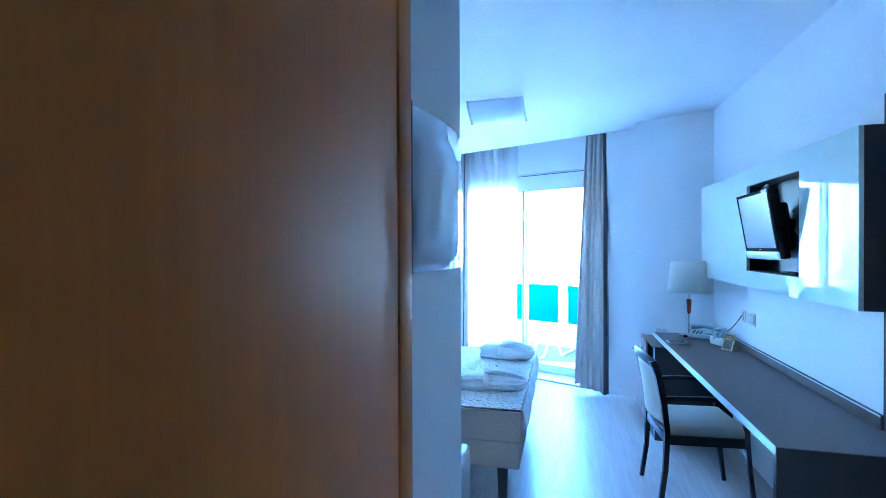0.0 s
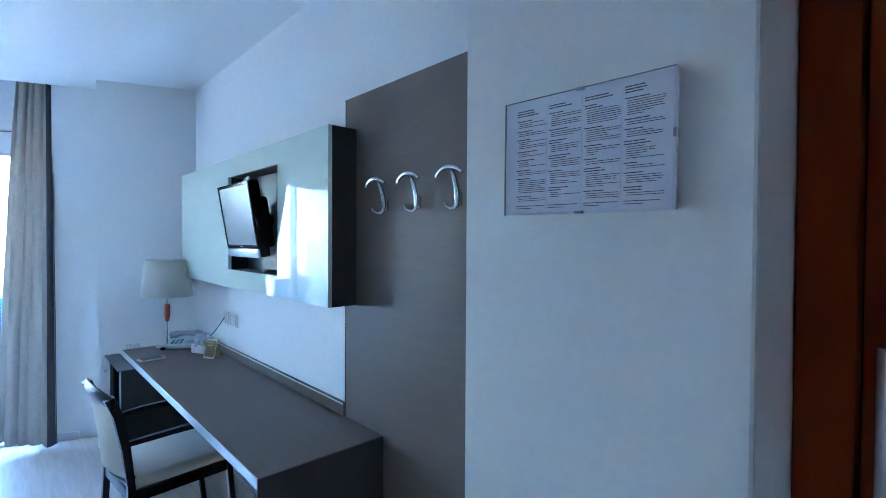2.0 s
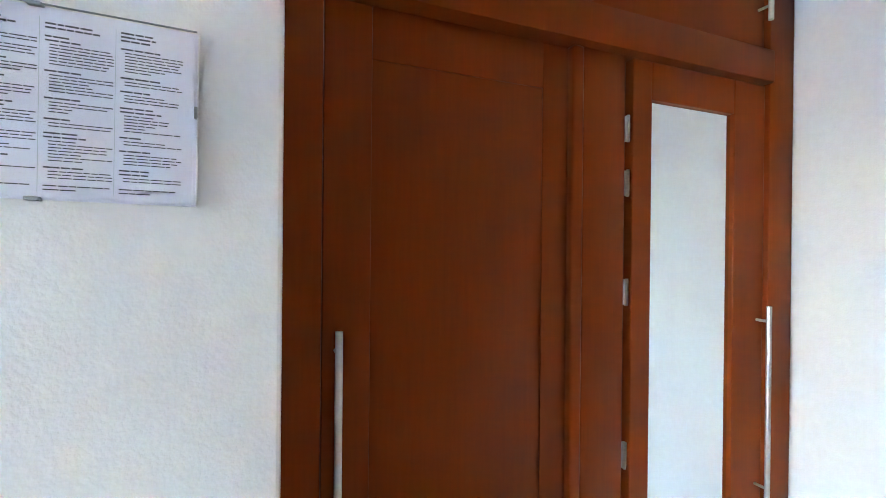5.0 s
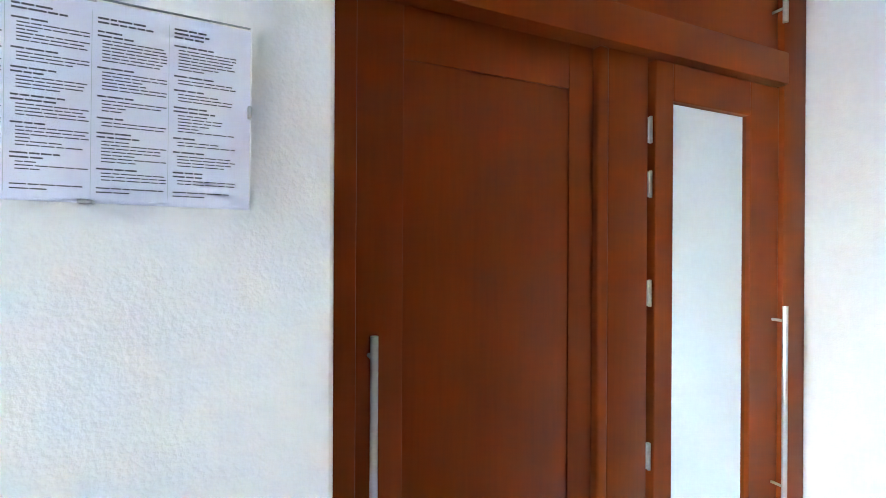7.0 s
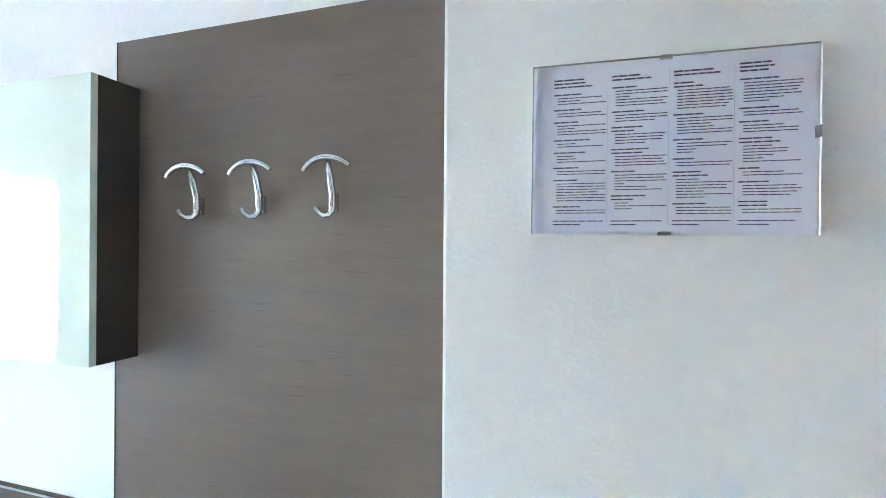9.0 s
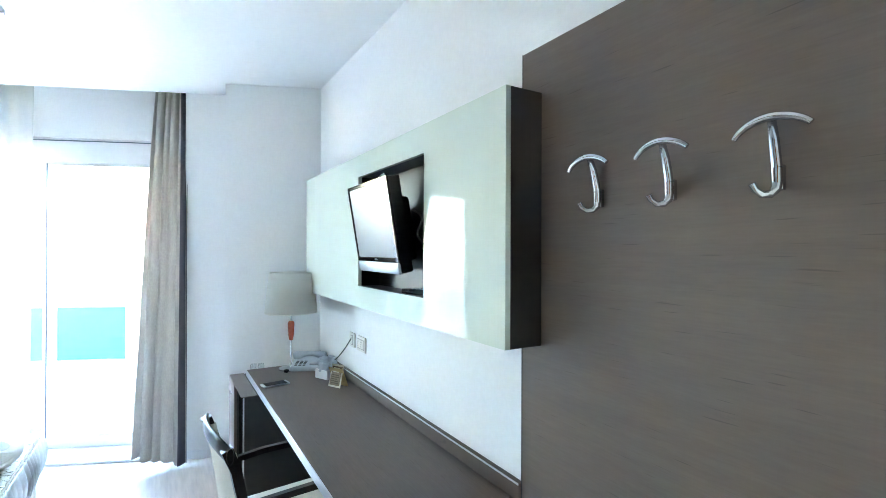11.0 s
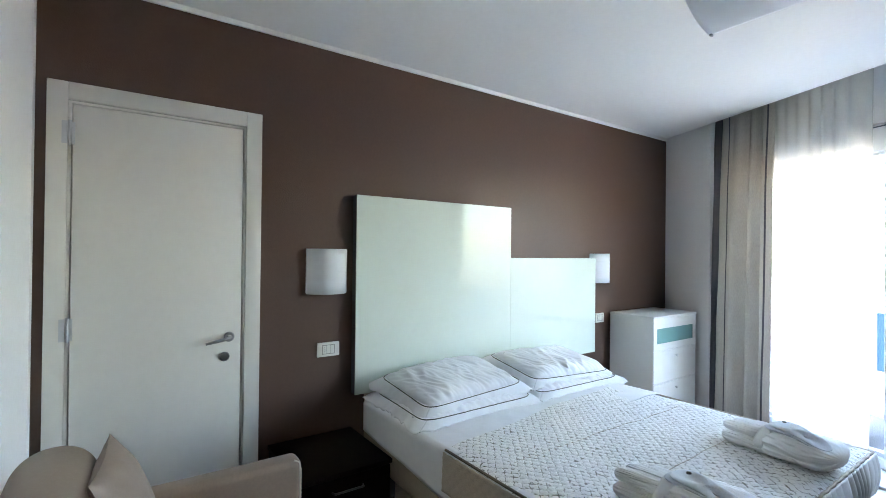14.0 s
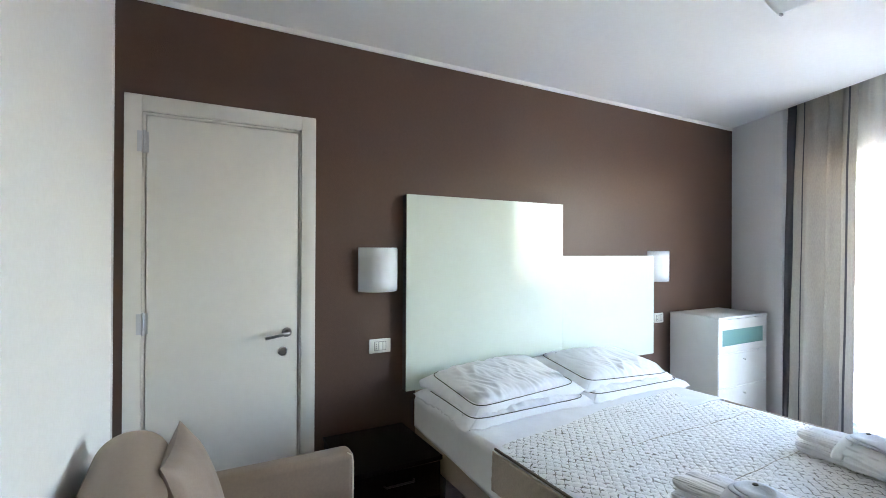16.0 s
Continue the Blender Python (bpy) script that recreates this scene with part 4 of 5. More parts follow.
def bundle(x0, x1, half, height, cy=0.0, lobes=0.0, seed=0.0, pinch=None, lean=0.0, z0=0.0):
    """A soft roll of cloth lying along x, with rounded ends and creases along its length."""
    def f(u, v):
        a = 2 * math.pi * u
        t = 2 * v - 1
        end = max(0.0, 1 - abs(t) ** 5) ** 0.5
        r = end * (1 + 0.06 * noise.noise(Vector((v * 3, math.cos(a) * 1.5, math.sin(a) * 1.5 + seed))))
        fold = 1 - 2.0 * abs(noise.noise(Vector((v * 2.2 + seed, math.cos(a) * 3.4, math.sin(a) * 3.4 + seed))))
        fine = 1 - 2.2 * abs(noise.noise(Vector((v * 3.6 - seed, math.cos(a) * 6.5 + v * 2.5, math.sin(a) * 6.5 - seed))))
        r *= 1 + 0.10 * fold + 0.055 * fine + lobes * (abs(math.sin(4.5 * a + 1.2 * v)) - 0.5)
        if pinch is not None:
            r *= 1 - 0.13 * math.exp(-((v - pinch) / 0.07) ** 2)
        c, q = math.cos(a), math.sin(a)
        y = cy + lean * (v - 0.5) + half * r * math.copysign(abs(c) ** 0.8, c)
        z = z0 + height / 2 + height / 2 * r * math.copysign(abs(q) ** 0.8, q)
        return Vector((x0 + (x1 - x0) * v, y, max(0.0, z)))
    bm = sheet(110, 70, f)
    bmesh.ops.remove_doubles(bm, verts=bm.verts[:], dist=0.0008)
    return bm


def slipper_sole(L, W, T, bend):
    """A flat closed slipper, wider at the toe, slightly bent along its length."""
    def f(u, v):
        a = 2 * math.pi * u
        x = L / 2 * math.copysign(abs(math.cos(a)) ** 0.75, math.cos(a))
        w = W / 2 * (1 - 0.16 * (x / L * 2) - 0.10 * math.cos(x / L * 7))
        y = w * math.copysign(abs(math.sin(a)) ** 0.85, math.sin(a))
        k = math.sin(math.pi * v)
        r = 0.0 if v in (0, 1) else (k ** 0.4)
        return Vector((x * r, y * r, T * (v - 0.5) * (1.0 + 0.9 * (x < 0)) - bend * (x / L * 2) ** 2))
    bm = sheet(48, 10, f)
    bmesh.ops.remove_doubles(bm, verts=bm.verts[:], dist=0.0005)
    return bm


def bathrobe(m, seed):
    """A bathrobe rolled into a bundle, tied with its belt, slippers laid on top."""
    b = thing("bathrobe", "rolled white towelling bathrobe with belt and slippers on the bedspread", "bathrobe", m, "folded bathrobes on the bed")
    bm = bundle(-0.10, 0.210, 0.128, 0.100, 0.0, 0.04, seed, 0.16)
    for k, (y0, z0, hw, hh, ln) in enumerate(((-0.085, 0.0, 0.040, 0.052, -0.235), (-0.030, 0.0, 0.038, 0.056, -0.215), (0.035, 0.0, 0.042, 0.050, -0.205), (-0.060, 0.046, 0.036, 0.046, -0.245), (0.000, 0.052, 0.038, 0.044, -0.232), (0.062, 0.040, 0.036, 0.044, -0.190))):
        merge(bm, bundle(ln, 0.02, hw, hh, y0 * 0.85, 0.05, seed + 2.3 * k, None, -y0 * 0.3, z0))
    part("robe", bm, towel_mat, b, "rolled white towelling", 180)
    belt = [(-0.052 + 0.004 * math.sin(3 * a), 0.121 * math.cos(a) * (1 if math.sin(a) > 0 else 1.02), max(0.004, 0.050 + 0.054 * math.sin(a))) for a in [2 * math.pi * k / 40 for k in range(41)]]
    bm = bmesh.new()
    rows = [[bm.verts.new((x + d, y * (1 - 0.02 * abs(e)), z)) for d, e in ((-0.022, 1), (-0.012, 0), (0.012, 0), (0.022, 1))] for x, y, z in belt[:-1]]
    for p, q in zip(rows, rows[1:] + rows[:1]):
        for k in range(3):
            bm.faces.new((p[k], p[k + 1], q[k + 1], q[k]))
    part("belt", bm, towel_mat, b, "towelling belt wound round the robe", 180, 0.006)
    for k, (x, y, t, z) in enumerate(((0.055, -0.030, -9, 0.112), (0.075, -0.048, -15, 0.129))):
        s = part("slipper", at(slipper_sole(0.265, 0.098, 0.015, 0.016), pose(x, y, z, 6, 5, t)), slipper_mat, b, "flat white slipper lying on the robe", 180)
        if k:
            part("badge", at(lathe(((0.0, 0.003), (0.008, 0.002), (0.009, 0.0)), 16), pose(x - 0.065, y + 0.012, z + 0.020, 6, 0, 0)), stitch_mat, s, "small dark emblem")
    return b


bathrobe(pose(1.845, 2.875, BZ + 0.012, 0, 0, 4), 1.3)
bathrobe(pose(1.845, 3.720, BZ + 0.012, 0, 0, -9), 7.1)


# ---- bedside and chest ----
def nightstand():
    n = thing("nightstand", "low dark wood nightstand beside the bed", "nightstand", pose(0.015, 1.95, 0))
    part("body", box(0.0, 0.0, 0.06, 0.505, 0.48, 0.378, bevel=0.003), night_mat, n)
    part("top", box(-0.002, -0.006, 0.379, 0.525, 0.486, 0.402, bevel=0.003), night_mat, n)
    part("plinth", box(0.03, 0.02, 0.0, 0.46, 0.46, 0.06), night_mat, n)
    d = part("drawer", box(0.506, 0.006, 0.205, 0.522, 0.474, 0.374, bevel=0.002), night_mat, n)
    part("handle", tube(((0.523, 0.16, 0.315), (0.545, 0.165, 0.315), (0.545, 0.315, 0.315), (0.523, 0.32, 0.315)), 0.005, 8), dark_steel, d, "slim metal handle")
    part("drawer", box(0.506, 0.006, 0.065, 0.522, 0.474, 0.201, bevel=0.002), night_mat, n)
    return n


nightstand()


def chest():
    c = thing("chest_of_drawers", "white chest of drawers with a frosted teal glass drawer front", "chest of drawers", pose(0.014, 5.030, 0))
    D, W, HT = 0.425, 0.72, 0.936
    bm = bmesh.new()
    for a in ((0.0, 0.0, 0.0, D, 0.018, HT - 0.02), (0.0, W - 0.018, 0.0, D, W, HT - 0.02), (0.0, 0.018, 0.02, 0.02, W - 0.018, HT - 0.02), (0.0, 0.018, 0.03, D - 0.03, W - 0.018, 0.05)):
        add_box(bm, *a, bevel=0.001, seg=1)
    part("body", bm, chest_white, c)
    part("top", box(0.0, -0.004, HT - 0.0195, D + 0.012, W + 0.004, HT, bevel=0.002), chest_white, c)
    zs = ((0.635, 0.912), (0.352, 0.631), (0.06, 0.348))
    for k, (z0, z1) in enumerate(zs):
        d = part("drawer", bmesh.new(), chest_white, c)
        bm = bmesh.new()
        if k == 0:
            for a in ((D - 0.018, 0.003, z0, D + 0.006, W - 0.003, z0 + 0.06), (D - 0.018, 0.003, z1 - 0.085, D + 0.006, W - 0.003, z1), (D - 0.018, 0.003, z0 + 0.06, D + 0.006, 0.055, z1 - 0.085), (D - 0.018, W - 0.055, z0 + 0.06, D + 0.006, W - 0.003, z1 - 0.085)):
                add_box(bm, *a)
        else:
            add_box(bm, D - 0.018, 0.003, z0, D + 0.006, W - 0.003, z1, bevel=0.002)
        bm.to_mesh(d.data)
        bm.free()
        if k == 0:
            part("glass_panel", box(D - 0.010, 0.0555, z0 + 0.0605, D + 0.001, W - 0.0555, z1 - 0.0855), frosted_teal, d, "frosted teal glass insert")
        else:
            part("knob", at(lathe(((0.0, 0.022), (0.010, 0.022), (0.011, 0.014), (0.005, 0.008), (0.006, 0.0)), 16), pose(D + 0.006, W / 2, z1 - 0.06, 0, 90, 0)), chest_white, d)
        # grey strip in the drawer gap, its colour standing in for shadow
        part("painted_gap_shadow", box(D - 0.017, 0.003, z0 - 0.0038, D - 0.002, W - 0.003, z0 - 0.0006), phone_plastic, c)
    return c


chest()


# ---- sofa ----
def sofa():
    s = thing("small_sofa", "taupe upholstered two-seat tub sofa with pale piping", "sofa", pose(1.27, 0.955, 0))
    for x in (-0.5, 0.5):
        for y in (0.08, 0.86):
            part("leg", at(lathe(((0.0, 0.0), (0.018, 0.0), (0.026, 0.12), (0.0, 0.12)), 14), pose(x, y, 0)), chair_wood, s)
    part("frame", box(-0.57, 0.03, 0.12, 0.57, 0.93, 0.30, bevel=0.03, seg=3), sofa_mat, s)
    for k in (-1, 1):
        part("seat_cushion", box(-0.455 if k < 0 else 0.005, 0.22, 0.30, -0.005 if k < 0 else 0.455, 0.925, 0.435, bevel=0.045, seg=4), sofa_mat, s)
    for x in (-0.545, 0.545):
        bm = bmesh.new()
        for y0, y1, z in ((0.20, 0.930, 0.622),):
            add_box(bm, x - 0.052, y0, 0.13, x + 0.052, y1, z, bevel=0.028, seg=4)
        a = part("arm", bm, sofa_mat, s, "upholstered arm")
        for sx in (0.05 if x < 0 else -0.05,):
            pts = [(x + sx * 0.9, 0.922, 0.16 + 0.42 * k / 8) for k in range(9)] + [(x + sx * 0.8, 0.916, 0.607), (x + sx * 0.75, 0.898, 0.617)]
            part("piping", tube(pts, 0.005, 8), sofa_piping, a, "pale piped edge", 180)
    # the back: a thick roll with a rounded top
    bm = box(-0.655, 0.022, 0.26, 0.655, 0.258, 0.834, bevel=0.112, seg=10)
    for v in bm.verts:
        if v.co.y > 0.14:
            v.co.y -= 0.05 * max(0.0, 0.70 - v.co.z) / 0.44
        v.co.z += 0.006 * noise.noise(v.co * 4)
    part("backrest", bm, sofa_mat, s, "rounded upholstered back")
    return s


sofa()


def throw_cushion():
    c = thing("throw_cushion", "taupe square cushion leaning against the sofa back", "cushion", pose(0.84, 1.285, 0.622, 70, 0, 174))
    def face(s):
        def f(u, v):
            a, b = 2 * u - 1, 2 * v - 1
            h = max(0, 1 - abs(a) ** 2.2) ** 0.5 * max(0, 1 - abs(b) ** 2.2) ** 0.5
            k = 1 - 0.10 * (1 - abs(a) ** 2) * abs(b) ** 4 - 0.0
            j = 1 - 0.10 * (1 - abs(b) ** 2) * abs(a) ** 4
            return Vector((a * 0.215 * j, b * 0.205 * k, s * 0.075 * h + 0.004 * noise.noise(Vector((a * 3, b * 3, s)))))
        return f
    bm = sheet(30, 30, face(1))
    merge(bm, sheet(30, 30, face(-1)))
    part("cover", bm, material("pinkish_taupe_cushion", (0.33, 0.245, 0.195), 0.6, vary=0.05, grain=120, bump=0.15, sheen=0.1), c, smooth=180)
    return c


throw_cushion()


# ---- desk wall ----
def desk():
    d = thing("desk", "long grey-brown laminate desk along the wall with a metal edge", "desk")
    part("top", box(3.060, 1.768, 0.735, 3.5595, 4.150, 0.773, bevel=0.0015, seg=1), desk_mat, d)
    part("edge_strip", box(3.0545, 1.768, 0.737, 3.0595, 4.150, 0.7735, bevel=0.001, seg=1), alu, d, "thin aluminium front edge")
    part("end_panel", box(3.062, 1.770, 0.0, 3.549, 1.806, 0.7345, bevel=0.0015, seg=1), dark_laminate, d, "dark end panel")
    part("end_face", box(3.0555, 1.7625, 0.0, 3.549, 1.7675, 0.7725, bevel=0.001, seg=1), dark_laminate, d, "dark end face")
    part("upstand", box(3.538, 2.0445, 0.774, 3.5592, 4.220, 0.832, bevel=0.003), desk_mat, d, "low back upstand")
    part("upstand_strip", box(3.5365, 2.0445, 0.826, 3.5378, 4.220, 0.8325), alu, d)
    part("modesty_panel", box(3.48, 1.8065, 0.30, 3.50, 3.70, 0.7345), dark_laminate, d)
    part("rail", box(3.10, 1.8065, 0.69, 3.13, 3.69, 0.7345), dark_laminate, d)
    return d


desk()


def minibar():
    c = thing("minibar_cabinet", "grey-brown cabinet with a dark minibar under the desk end", "cabinet", pose(0, 0, 0))
    bm = bmesh.new()
    for a in ((2.985, 4.215, 0.0, 3.53, 4.235, 0.730), (2.985, 3.700, 0.0, 3.53, 3.722, 0.730), (2.985, 3.722, 0.0, 3.53, 4.215, 0.05), (3.51, 3.722, 0.05, 3.53, 4.215, 0.730)):
        add_box(bm, *a)
    part("body", bm, dark_laminate, c)
    part("top", box(2.968, 3.698, 0.7305, 3.053, 4.237, 0.7345), desk_mat, c)
    part("fridge", box(3.02, 3.735, 0.06, 3.50, 4.20, 0.715, bevel=0.01), black_plastic, c, "black minibar fridge")
    d = part("door", box(2.966, 3.985, 0.03, 2.984, 4.232, 0.728, bevel=0.002), grey_laminate, c, "narrow laminate door")
    part("lock", at(lathe(((0.0, 0.014), (0.009, 0.014), (0.010, 0.0)), 16), pose(2.966, 4.10, 0.655, 0, -90, 0)), chrome, d, "small round lock")
    part("edge_strip", box(2.980, 3.6985, 0.02, 2.9848, 3.7235, 0.729), alu, c, "light metal edge")
    return c


minibar()


def media_panel():
    p = thing("media_panel", "glossy pale green-white wall panel with a dark recess", "wall panel")
    y0, y1, z0, z1 = 1.959, 4.074, 1.269, 2.007
    a, b, c, d = 2.434, 3.104, 1.371, 1.902
    bm = plate_with_hole(3.416, 3.434, y0, y1, z0, z1, a, b, c, d)
    part("front", bm, lacquer, p, "glossy lacquered front")
    bm = bmesh.new()
    for q in ((3.4345, y0, z0, 3.549, y0 + 0.018, z1), (3.4345, y1 - 0.018, z0, 3.559, y1, z1), (3.4345, y0 + 0.018, z0, 3.549, 2.045, z0 + 0.018), (3.4345, 2.045, z0, 3.559, y1 - 0.018, z0 + 0.018), (3.4345, 2.045, z1 - 0.018, 3.559, y1 - 0.018, z1), (3.4345, y0 + 0.018, z1 - 0.018, 3.549, 2.045, z1)):
        add_box(bm, *q)
    part("casing", bm, dark_laminate, p, "dark casing behind the front")
    bm = bmesh.new()
    for q in ((3.53, a, c, 3.54, b, d), (3.4345, a - 0.01, c - 0.01, 3.54, a, d + 0.01), (3.4345, b, c - 0.01, 3.54, b + 0.01, d + 0.01), (3.4345, a, c - 0.01, 3.54, b, c), (3.4345, a, d, 3.54, b, d + 0.01)):
        add_box(bm, *q)
    part("recess", bm, recess_mat, p, "black lined recess")
    part("outlet", box(3.512, 2.47, 1.69, 3.5295, 2.54, 1.78, bevel=0.003), phone_plastic, p, "grey power outlet")
    return p


media_panel()


def television():
    t = thing("television", "small black flat television with a silver speaker bar, tilted forward", "television", pose(3.366, 2.767, 1.642, 0, -9.5, -1))
    W, Z0, Z1 = 0.224, -0.143, 0.190
    part("housing", box(-0.012, -W, -0.188, 0.040, W, Z1, bevel=0.008), black_plastic, t)
    part("back", box(0.040, -0.19, -0.15, 0.088, 0.19, 0.11, bevel=0.02), black_plastic, t)
    bm = bmesh.new()
    for q in ((-0.018, -W, Z0, -0.0125, -W + 0.014, Z1), (-0.018, W - 0.014, Z0, -0.0125, W, Z1), (-0.018, -W + 0.014, Z1 - 0.016, -0.0125, W - 0.014, Z1), (-0.018, -W + 0.014, Z0, -0.0125, W - 0.014, Z0 + 0.018)):
        add_box(bm, *q, bevel=0.001, seg=1)
    part("bezel", bm, black_gloss, t, "glossy black bezel")
    part("screen", box(-0.0152, -W + 0.0142, Z0 + 0.0182, -0.0126, W - 0.0142, Z1 - 0.0162), screen_mat, t, "dark grey reflecting screen")
    part("speaker_bar", box(-0.022, -W + 0.004, -0.190, 0.01, W - 0.004, -0.1445, bevel=0.007), silver_plastic, t, "silver speaker bar")
    part("badge", box(-0.0195, -0.014, -0.137, -0.0181, 0.014, -0.131), silver_plastic, t)
    part("bracket", tube(((0.09, 0, 0.0), (0.17, 0, -0.02)), 0.03, 12), black_plastic, t, "black wall bracket")
    part("cable", tube([(0.05 + 0.06 * math.sin(radians(a)), 0.09 + 0.05 * math.cos(radians(a)), 0.15 + 0.075 * math.sin(radians(a))) for a in range(0, 181, 15)], 0.006, 8), phone_plastic, t, "grey cable loop", 180)
    part("cable", tube([(0.10 + 0.02 * math.sin(k), -0.17 - 0.05 * math.sin(math.pi * k / 8), 0.05 - 0.16 * k / 8) for k in range(9)], 0.004, 8), dark_key, t, "", 180)
    return t


television()
r = thing("remote_control", "black remote control lying in the media recess", "remote control", pose(3.47, 2.56, 1.3715, 0, 0, 20))
part("body", box(-0.022, -0.085, 0.0, 0.022, 0.085, 0.02, bevel=0.006), black_plastic, r)
for k in range(5):
    for j in (-0.010, 0.0, 0.010):
        part("button", box(j - 0.003, -0.06 + 0.022 * k, 0.0195, j + 0.003, -0.052 + 0.022 * k, 0.022, bevel=0.001, seg=1), phone_plastic, r)


# ---- chair ----
def desk_chair():
    c = thing("desk_chair", "dark wood desk chair with cream upholstered seat and back", "chair", pose(3.055, 2.915, 0, 0, 0, 5.5))
    part("seat", box(-0.215, -0.205, 0.425, 0.235, 0.205, 0.485, bevel=0.026, seg=4), chair_fabric, c, "cream padded seat")
    bm = bmesh.new()
    for q in ((-0.215, -0.205, 0.375, 0.235, -0.180, 0.426), (-0.215, 0.180, 0.375, 0.235, 0.205, 0.426), (-0.215, -0.18, 0.375, -0.190, 0.18, 0.426), (0.210, -0.18, 0.375, 0.235, 0.18, 0.426)):
        add_box(bm, *q, bevel=0.003)
    part("seat_frame", bm, chair_wood, c)
    def leg(p, r0, r1):
        bm = bmesh.new()
        tmp = tube(p, r0, 4, [r0 + (r1 - r0) * k / (len(p) - 1) for k in range(len(p))])
        merge(bm, tmp)
        return bm
    for y in (-0.195, 0.195):
        part("leg", leg(((0.265, y * 1.04, 0.0), (0.235, y * 1.02, 0.25), (0.222, y, 0.42), (0.215, y * 1.03, 0.60), (0.20, y * 1.05, 0.655)), 0.015, 0.022), chair_wood, c)
        part("leg", leg(((-0.245, y * 1.02, 0.0), (-0.215, y, 0.22), (-0.205, y, 0.44), (-0.225, y, 0.62), (-0.255, y, 0.78), (-0.285, y * 0.98, 0.858)), 0.017, 0.027), chair_wood, c, "back leg rising into the back post")
        part("armrest", leg(((-0.225, y * 1.03, 0.645), (-0.05, y * 1.12, 0.655), (0.12, y * 1.12, 0.655), (0.215, y * 1.06, 0.650)), 0.015, 0.020), chair_wood, c)
    def back(u, v):
        y = (u - 0.5) * 0.37
        z = 0.495 + 0.335 * v
        x = -0.212 - 0.055 * ((z - 0.45) / 0.4) ** 1.6 - 0.030 * (1 - (2 * u - 1) ** 2)
        return Vector((x, y, z))
    part("backrest", sheet(14, 12, back), chair_fabric, c, "cream curved padded back", 180, 0.028)
    def top(u, v):
        y = (u - 0.5) * 0.43
        a = 2 * math.pi * v
        x = -0.276 - 0.030 * (1 - (2 * u - 1) ** 2)
        return Vector((x + 0.012 * math.cos(a), y, 0.860 + 0.030 * math.sin(a) - 0.022 * abs(2 * u - 1) ** 2))
    part("top_rail", sheet(18, 12, top), chair_wood, c, "curved dark top rail", 180)
    part("lower_rail", tube([(-0.205 - 0.025 * (1 - (2 * k / 8 - 1) ** 2), -0.195 + 0.39 * k / 8, 0.480) for k in range(9)], 0.021, 8), chair_wood, c)
    return c


desk_chair()


# ---- things on the desk ----
DT = 0.7735
TEL = pose(3.410, 3.985, DT, 0, 0, 62)


def table_lamp():
    l = thing("table_lamp", "table lamp with cream fabric shade and red wooden grip", "lamp", pose(3.31, 4.035, DT))
    part("base", lathe(((0.0, 0.0), (0.075, 0.0), (0.075, 0.008), (0.02, 0.016), (0.006, 0.018)), 32), chrome, l, "round metal foot")
    part("stem", tube(((0, 0, 0.014), (0, 0, 0.385)), 0.0055, 12), chrome, l)
    part("grip", lathe(((0.006, 0.185), (0.012, 0.19), (0.017, 0.215), (0.019, 0.26), (0.021, 0.295), (0.016, 0.308), (0.006, 0.312)), 24), red_wood, l, "red lacquered wooden grip", 180)
    s = part("shade", lathe(((0.163, 0.365), (0.135, 0.625)), 48), lampshade_mat, l, "cream fabric shade", 180, 0.003)
    for r, z in ((0.163, 0.367), (0.135, 0.623)):
        part("rim", tube([(r * math.cos(2 * math.pi * k / 40), r * math.sin(2 * math.pi * k / 40), z) for k in range(41)], 0.003, 6), lampshade_mat, s)
    part("spider", tube(((-0.135, 0, 0.61), (0, 0, 0.60), (0.135, 0, 0.61)), 0.002, 6), chrome, l)
    part("socket", tube(((0, 0, 0.38), (0, 0, 0.45)), 0.016, 14), ivory_plastic, l)
    part("plug", at(lathe(((0.0, 0.0), (0.014, 0.0), (0.016, 0.015), (0.0, 0.02)), 14), pose(-0.045, -0.075, 0.001)), black_plastic, l, "black cord switch")
    return l


table_lamp()


def telephone():
    p = thing("telephone", "pale grey desk telephone with its handset on the cradle", "telephone", TEL)
    def rise(x):
        return 0.034 + (x + 0.075) * 0.20
    bm = bmesh.new()
    add_box(bm, -0.080, -0.100, 0.0, 0.080, 0.100, 0.034, bevel=0.010, seg=3)
    for v in bm.verts:
        if v.co.z > 0.02:
            v.co.z += (v.co.x + 0.075) * 0.20
    part("body", bm, phone_plastic, p)
    part("handset", tube([(0.040 + 0.006 * math.sin(math.pi * k / 10), -0.105 + 0.21 * k / 10, rise(0.04) + 0.016 + 0.014 * math.sin(math.pi * k / 10)) for k in range(11)], 0.02, 12, [0.020, 0.027, 0.025, 0.019, 0.017, 0.017, 0.017, 0.019, 0.025, 0.027, 0.020]), phone_plastic, p, "curved handset", 180)
    for r in range(4):
        for q in range(3):
            x, y = -0.066 + r * 0.019, 0.066 - q * 0.026
            part("key", box(x, y - 0.009, rise(x) - 0.004, x + 0.012, y + 0.009, rise(x) + 0.004, bevel=0.002, seg=1), dark_key, p)
    part("display", box(-0.060, -0.085, rise(-0.03) - 0.006, -0.010, -0.020, rise(-0.03) + 0.004, bevel=0.002), silver_plastic, p)
    return p


tel = telephone()
TEL_INV = TEL.inverted()
run = [(3.45, 3.90, 0.81), (3.44, 3.85, 0.83)] + [(3.43 + 0.118 * k / 12, 3.80 - 0.235 * k / 12, 0.85 + 0.175 * (k / 12) ** 1.7 - 0.02 * math.sin(math.pi * k / 12)) for k in range(13)]
part("cord", at(tube(run, 0.0032, 8), TEL_INV), dark_key, tel, "thin dark cord", 180)

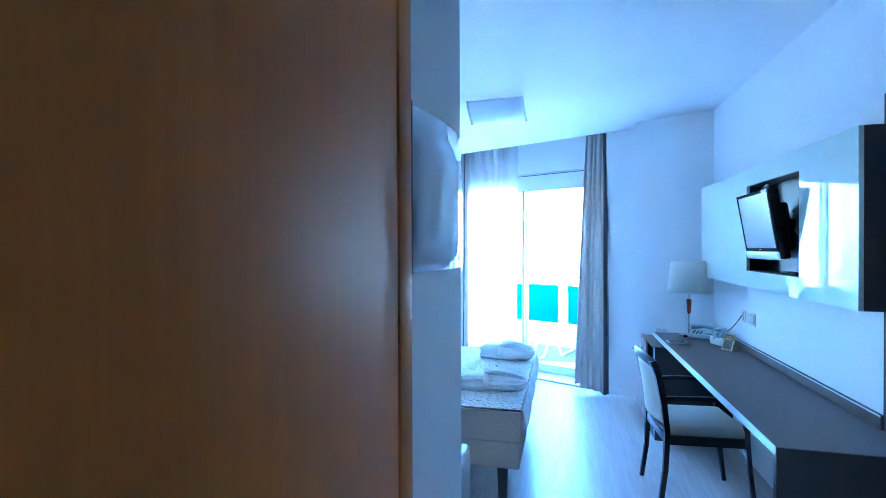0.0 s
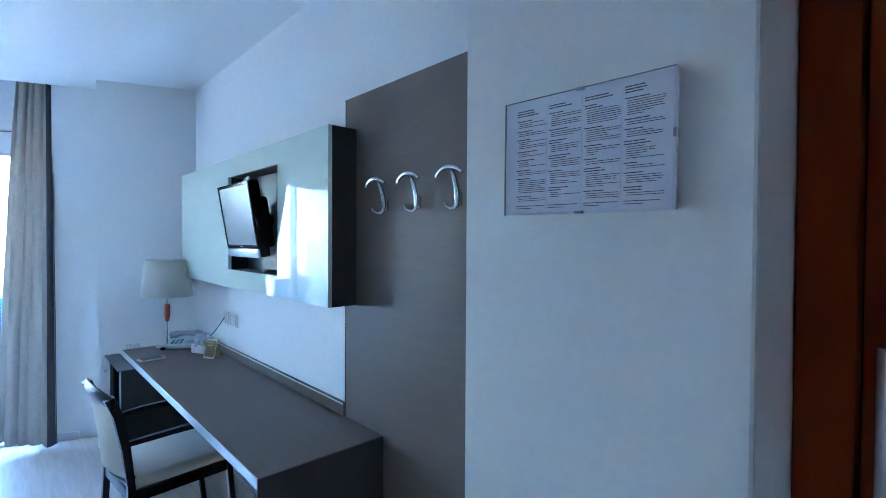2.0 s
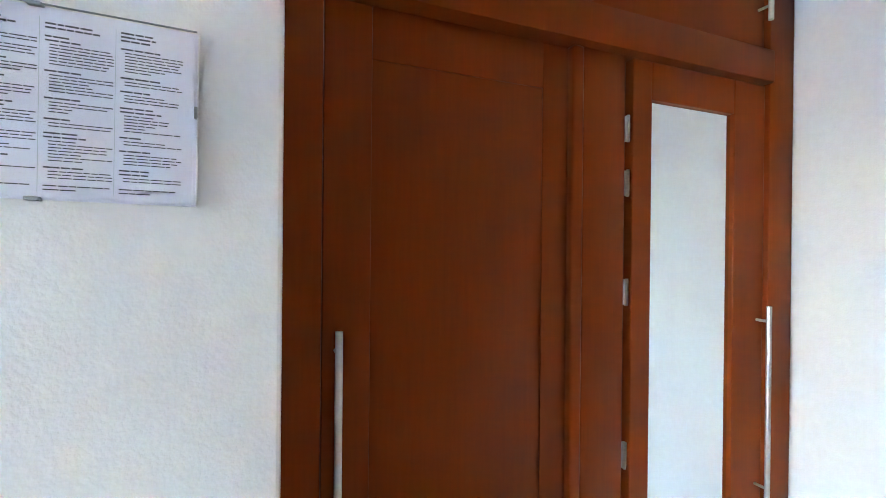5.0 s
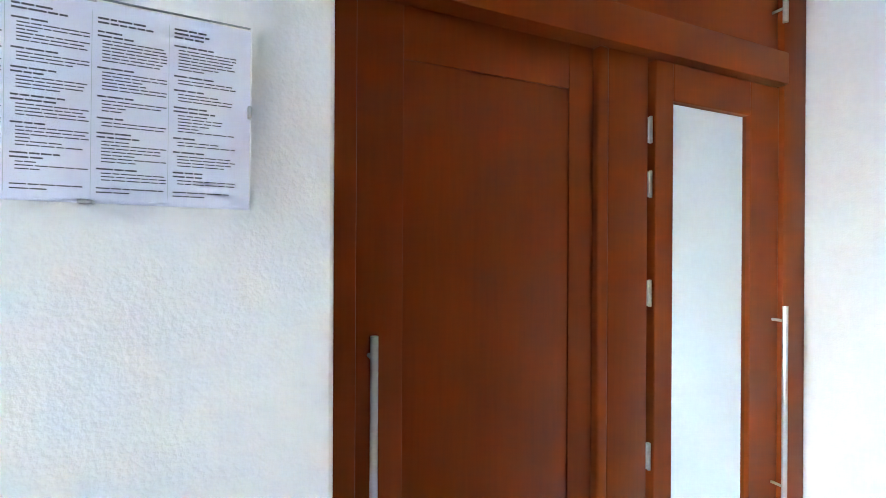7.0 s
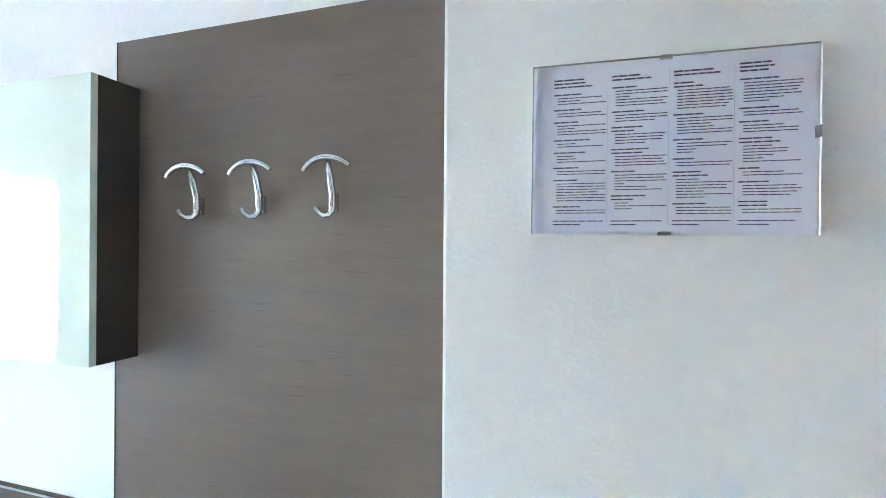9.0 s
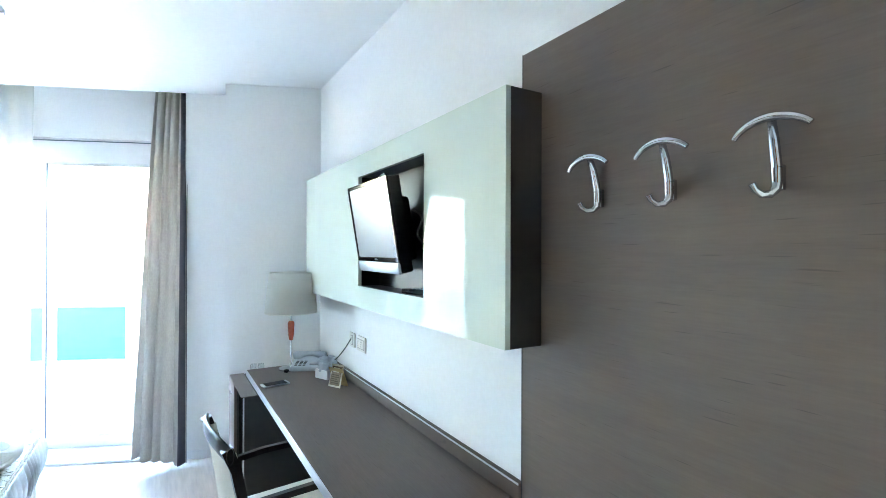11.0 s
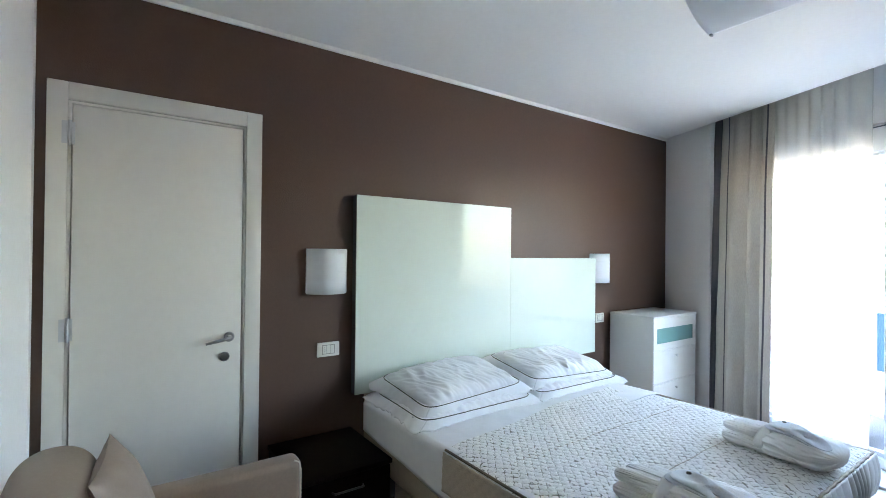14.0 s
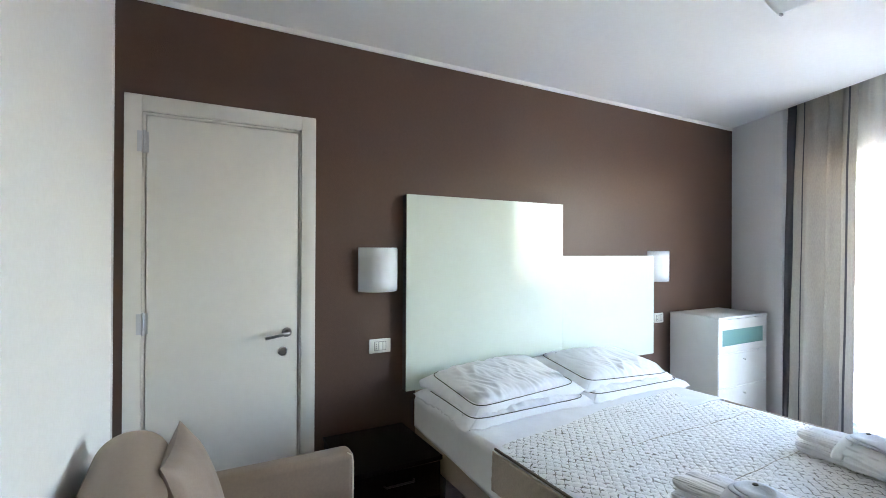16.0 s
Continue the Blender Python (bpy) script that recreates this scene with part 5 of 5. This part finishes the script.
ph = thing("smartphone", "pale smartphone with a dark screen lying on the desk", "phone", pose(3.150, 3.715, DT, 0, 0, -82))
part("body", box(-0.037, -0.075, 0.0, 0.037, 0.075, 0.009, bevel=0.004, seg=3), silver_plastic, ph)
part("screen", box(-0.033, -0.060, 0.0088, 0.033, 0.060, 0.0098, bevel=0.0004, seg=1), black_gloss, ph, "dark glass screen")

bx = thing("amenity_box", "small white and grey box with clear wrapped sachets", "box", pose(3.455, 3.720, DT, 0, 0, 24))
part("tray", box(-0.05, -0.055, 0.0, 0.05, 0.055, 0.055, bevel=0.004), chest_white, bx)
bm = bmesh.new()
blob(bm, (0, 0, 0.078), (0.046, 0.052, 0.050), (0, 0, 0), 0.4, 3.5, 2.0)
part("sachet", bm, phone_plastic, bx, "crumpled clear wrapping", 180)

cd = thing("card_stand", "cream printed card on a folded tan card stand", "card", pose(3.425, 3.500, DT, 0, 0, -62))
part("back_leaf", at(box(-0.055, -0.001, 0.0, 0.055, 0.001, 0.112), pose(0.0, 0.055, 0, 22, 0, 0)), card_mat, cd)
lf = part("front_leaf", at(box(-0.045, -0.0015, 0.0, 0.045, 0.0015, 0.125, bevel=0.001, seg=1), pose(0, 0.0, 0, -16, 0, 0)), card_print, cd, "cream printed card")
part("picture", at(box(-0.037, -0.0025, 0.010, 0.037, -0.0017, 0.115), pose(0, 0, 0, -16, 0, 0)), brown_print, lf, "brown printed picture")
for k in range(5):
    part("print", at(box(-0.029, -0.0034, 0.020 + 0.011 * k, 0.029 - 0.007 * (k % 3), -0.0026, 0.0245 + 0.011 * k), pose(0, 0, 0, -16, 0, 0)), brown_ink, lf)
part("print", at(box(-0.024, -0.0034, 0.082, 0.018, -0.0026, 0.106), pose(0, 0, 0, -16, 0, 0)), card_print, lf)

for x, y in ((3.105, 4.185), (3.150, 4.175)):
    g = thing("drinking_glass", "small clear drinking glass standing upside down", "glass", pose(x, y, 0.7355), "drinking glasses by the column")
    part("bowl", lathe(((0.021, 0.0), (0.020, 0.045), (0.018, 0.062), (0.0, 0.063)), 24), glass_mat, g, "", 180, 0.0016)


# ---- ceiling lamp ----
def ceiling_lamp():
    l = thing("ceiling_lamp", "unlit square bowed opal glass ceiling lamp with metal clips", "lamp", pose(1.775, 3.50, H))
    part("base", box(-0.05, -0.05, -0.025, 0.05, 0.05, -0.0005, bevel=0.006), frame_white, l)
    def f(u, v):
        b = 2 * v - 1
        return Vector(((u - 0.5) * (0.44 + 0.03 * v), b * 0.145, -0.034 - 0.024 * (1 - b * b) - 0.100 * v))
    part("shade", sheet(16, 24, f), shade_mat, l, "bowed opal glass sheet", 180, 0.005)
    for x in (-0.225, 0.225):
        bm = box(x - 0.006, 0.128, -0.146, x + 0.006, 0.150, -0.120, bevel=0.003)
        add_tube(bm, ((x, 0.138, -0.124), (x * 0.3, 0.03, -0.012)), 0.003, 6)
        part("clip", bm, satin, l, "small metal clip")
    return l


ceiling_lamp()
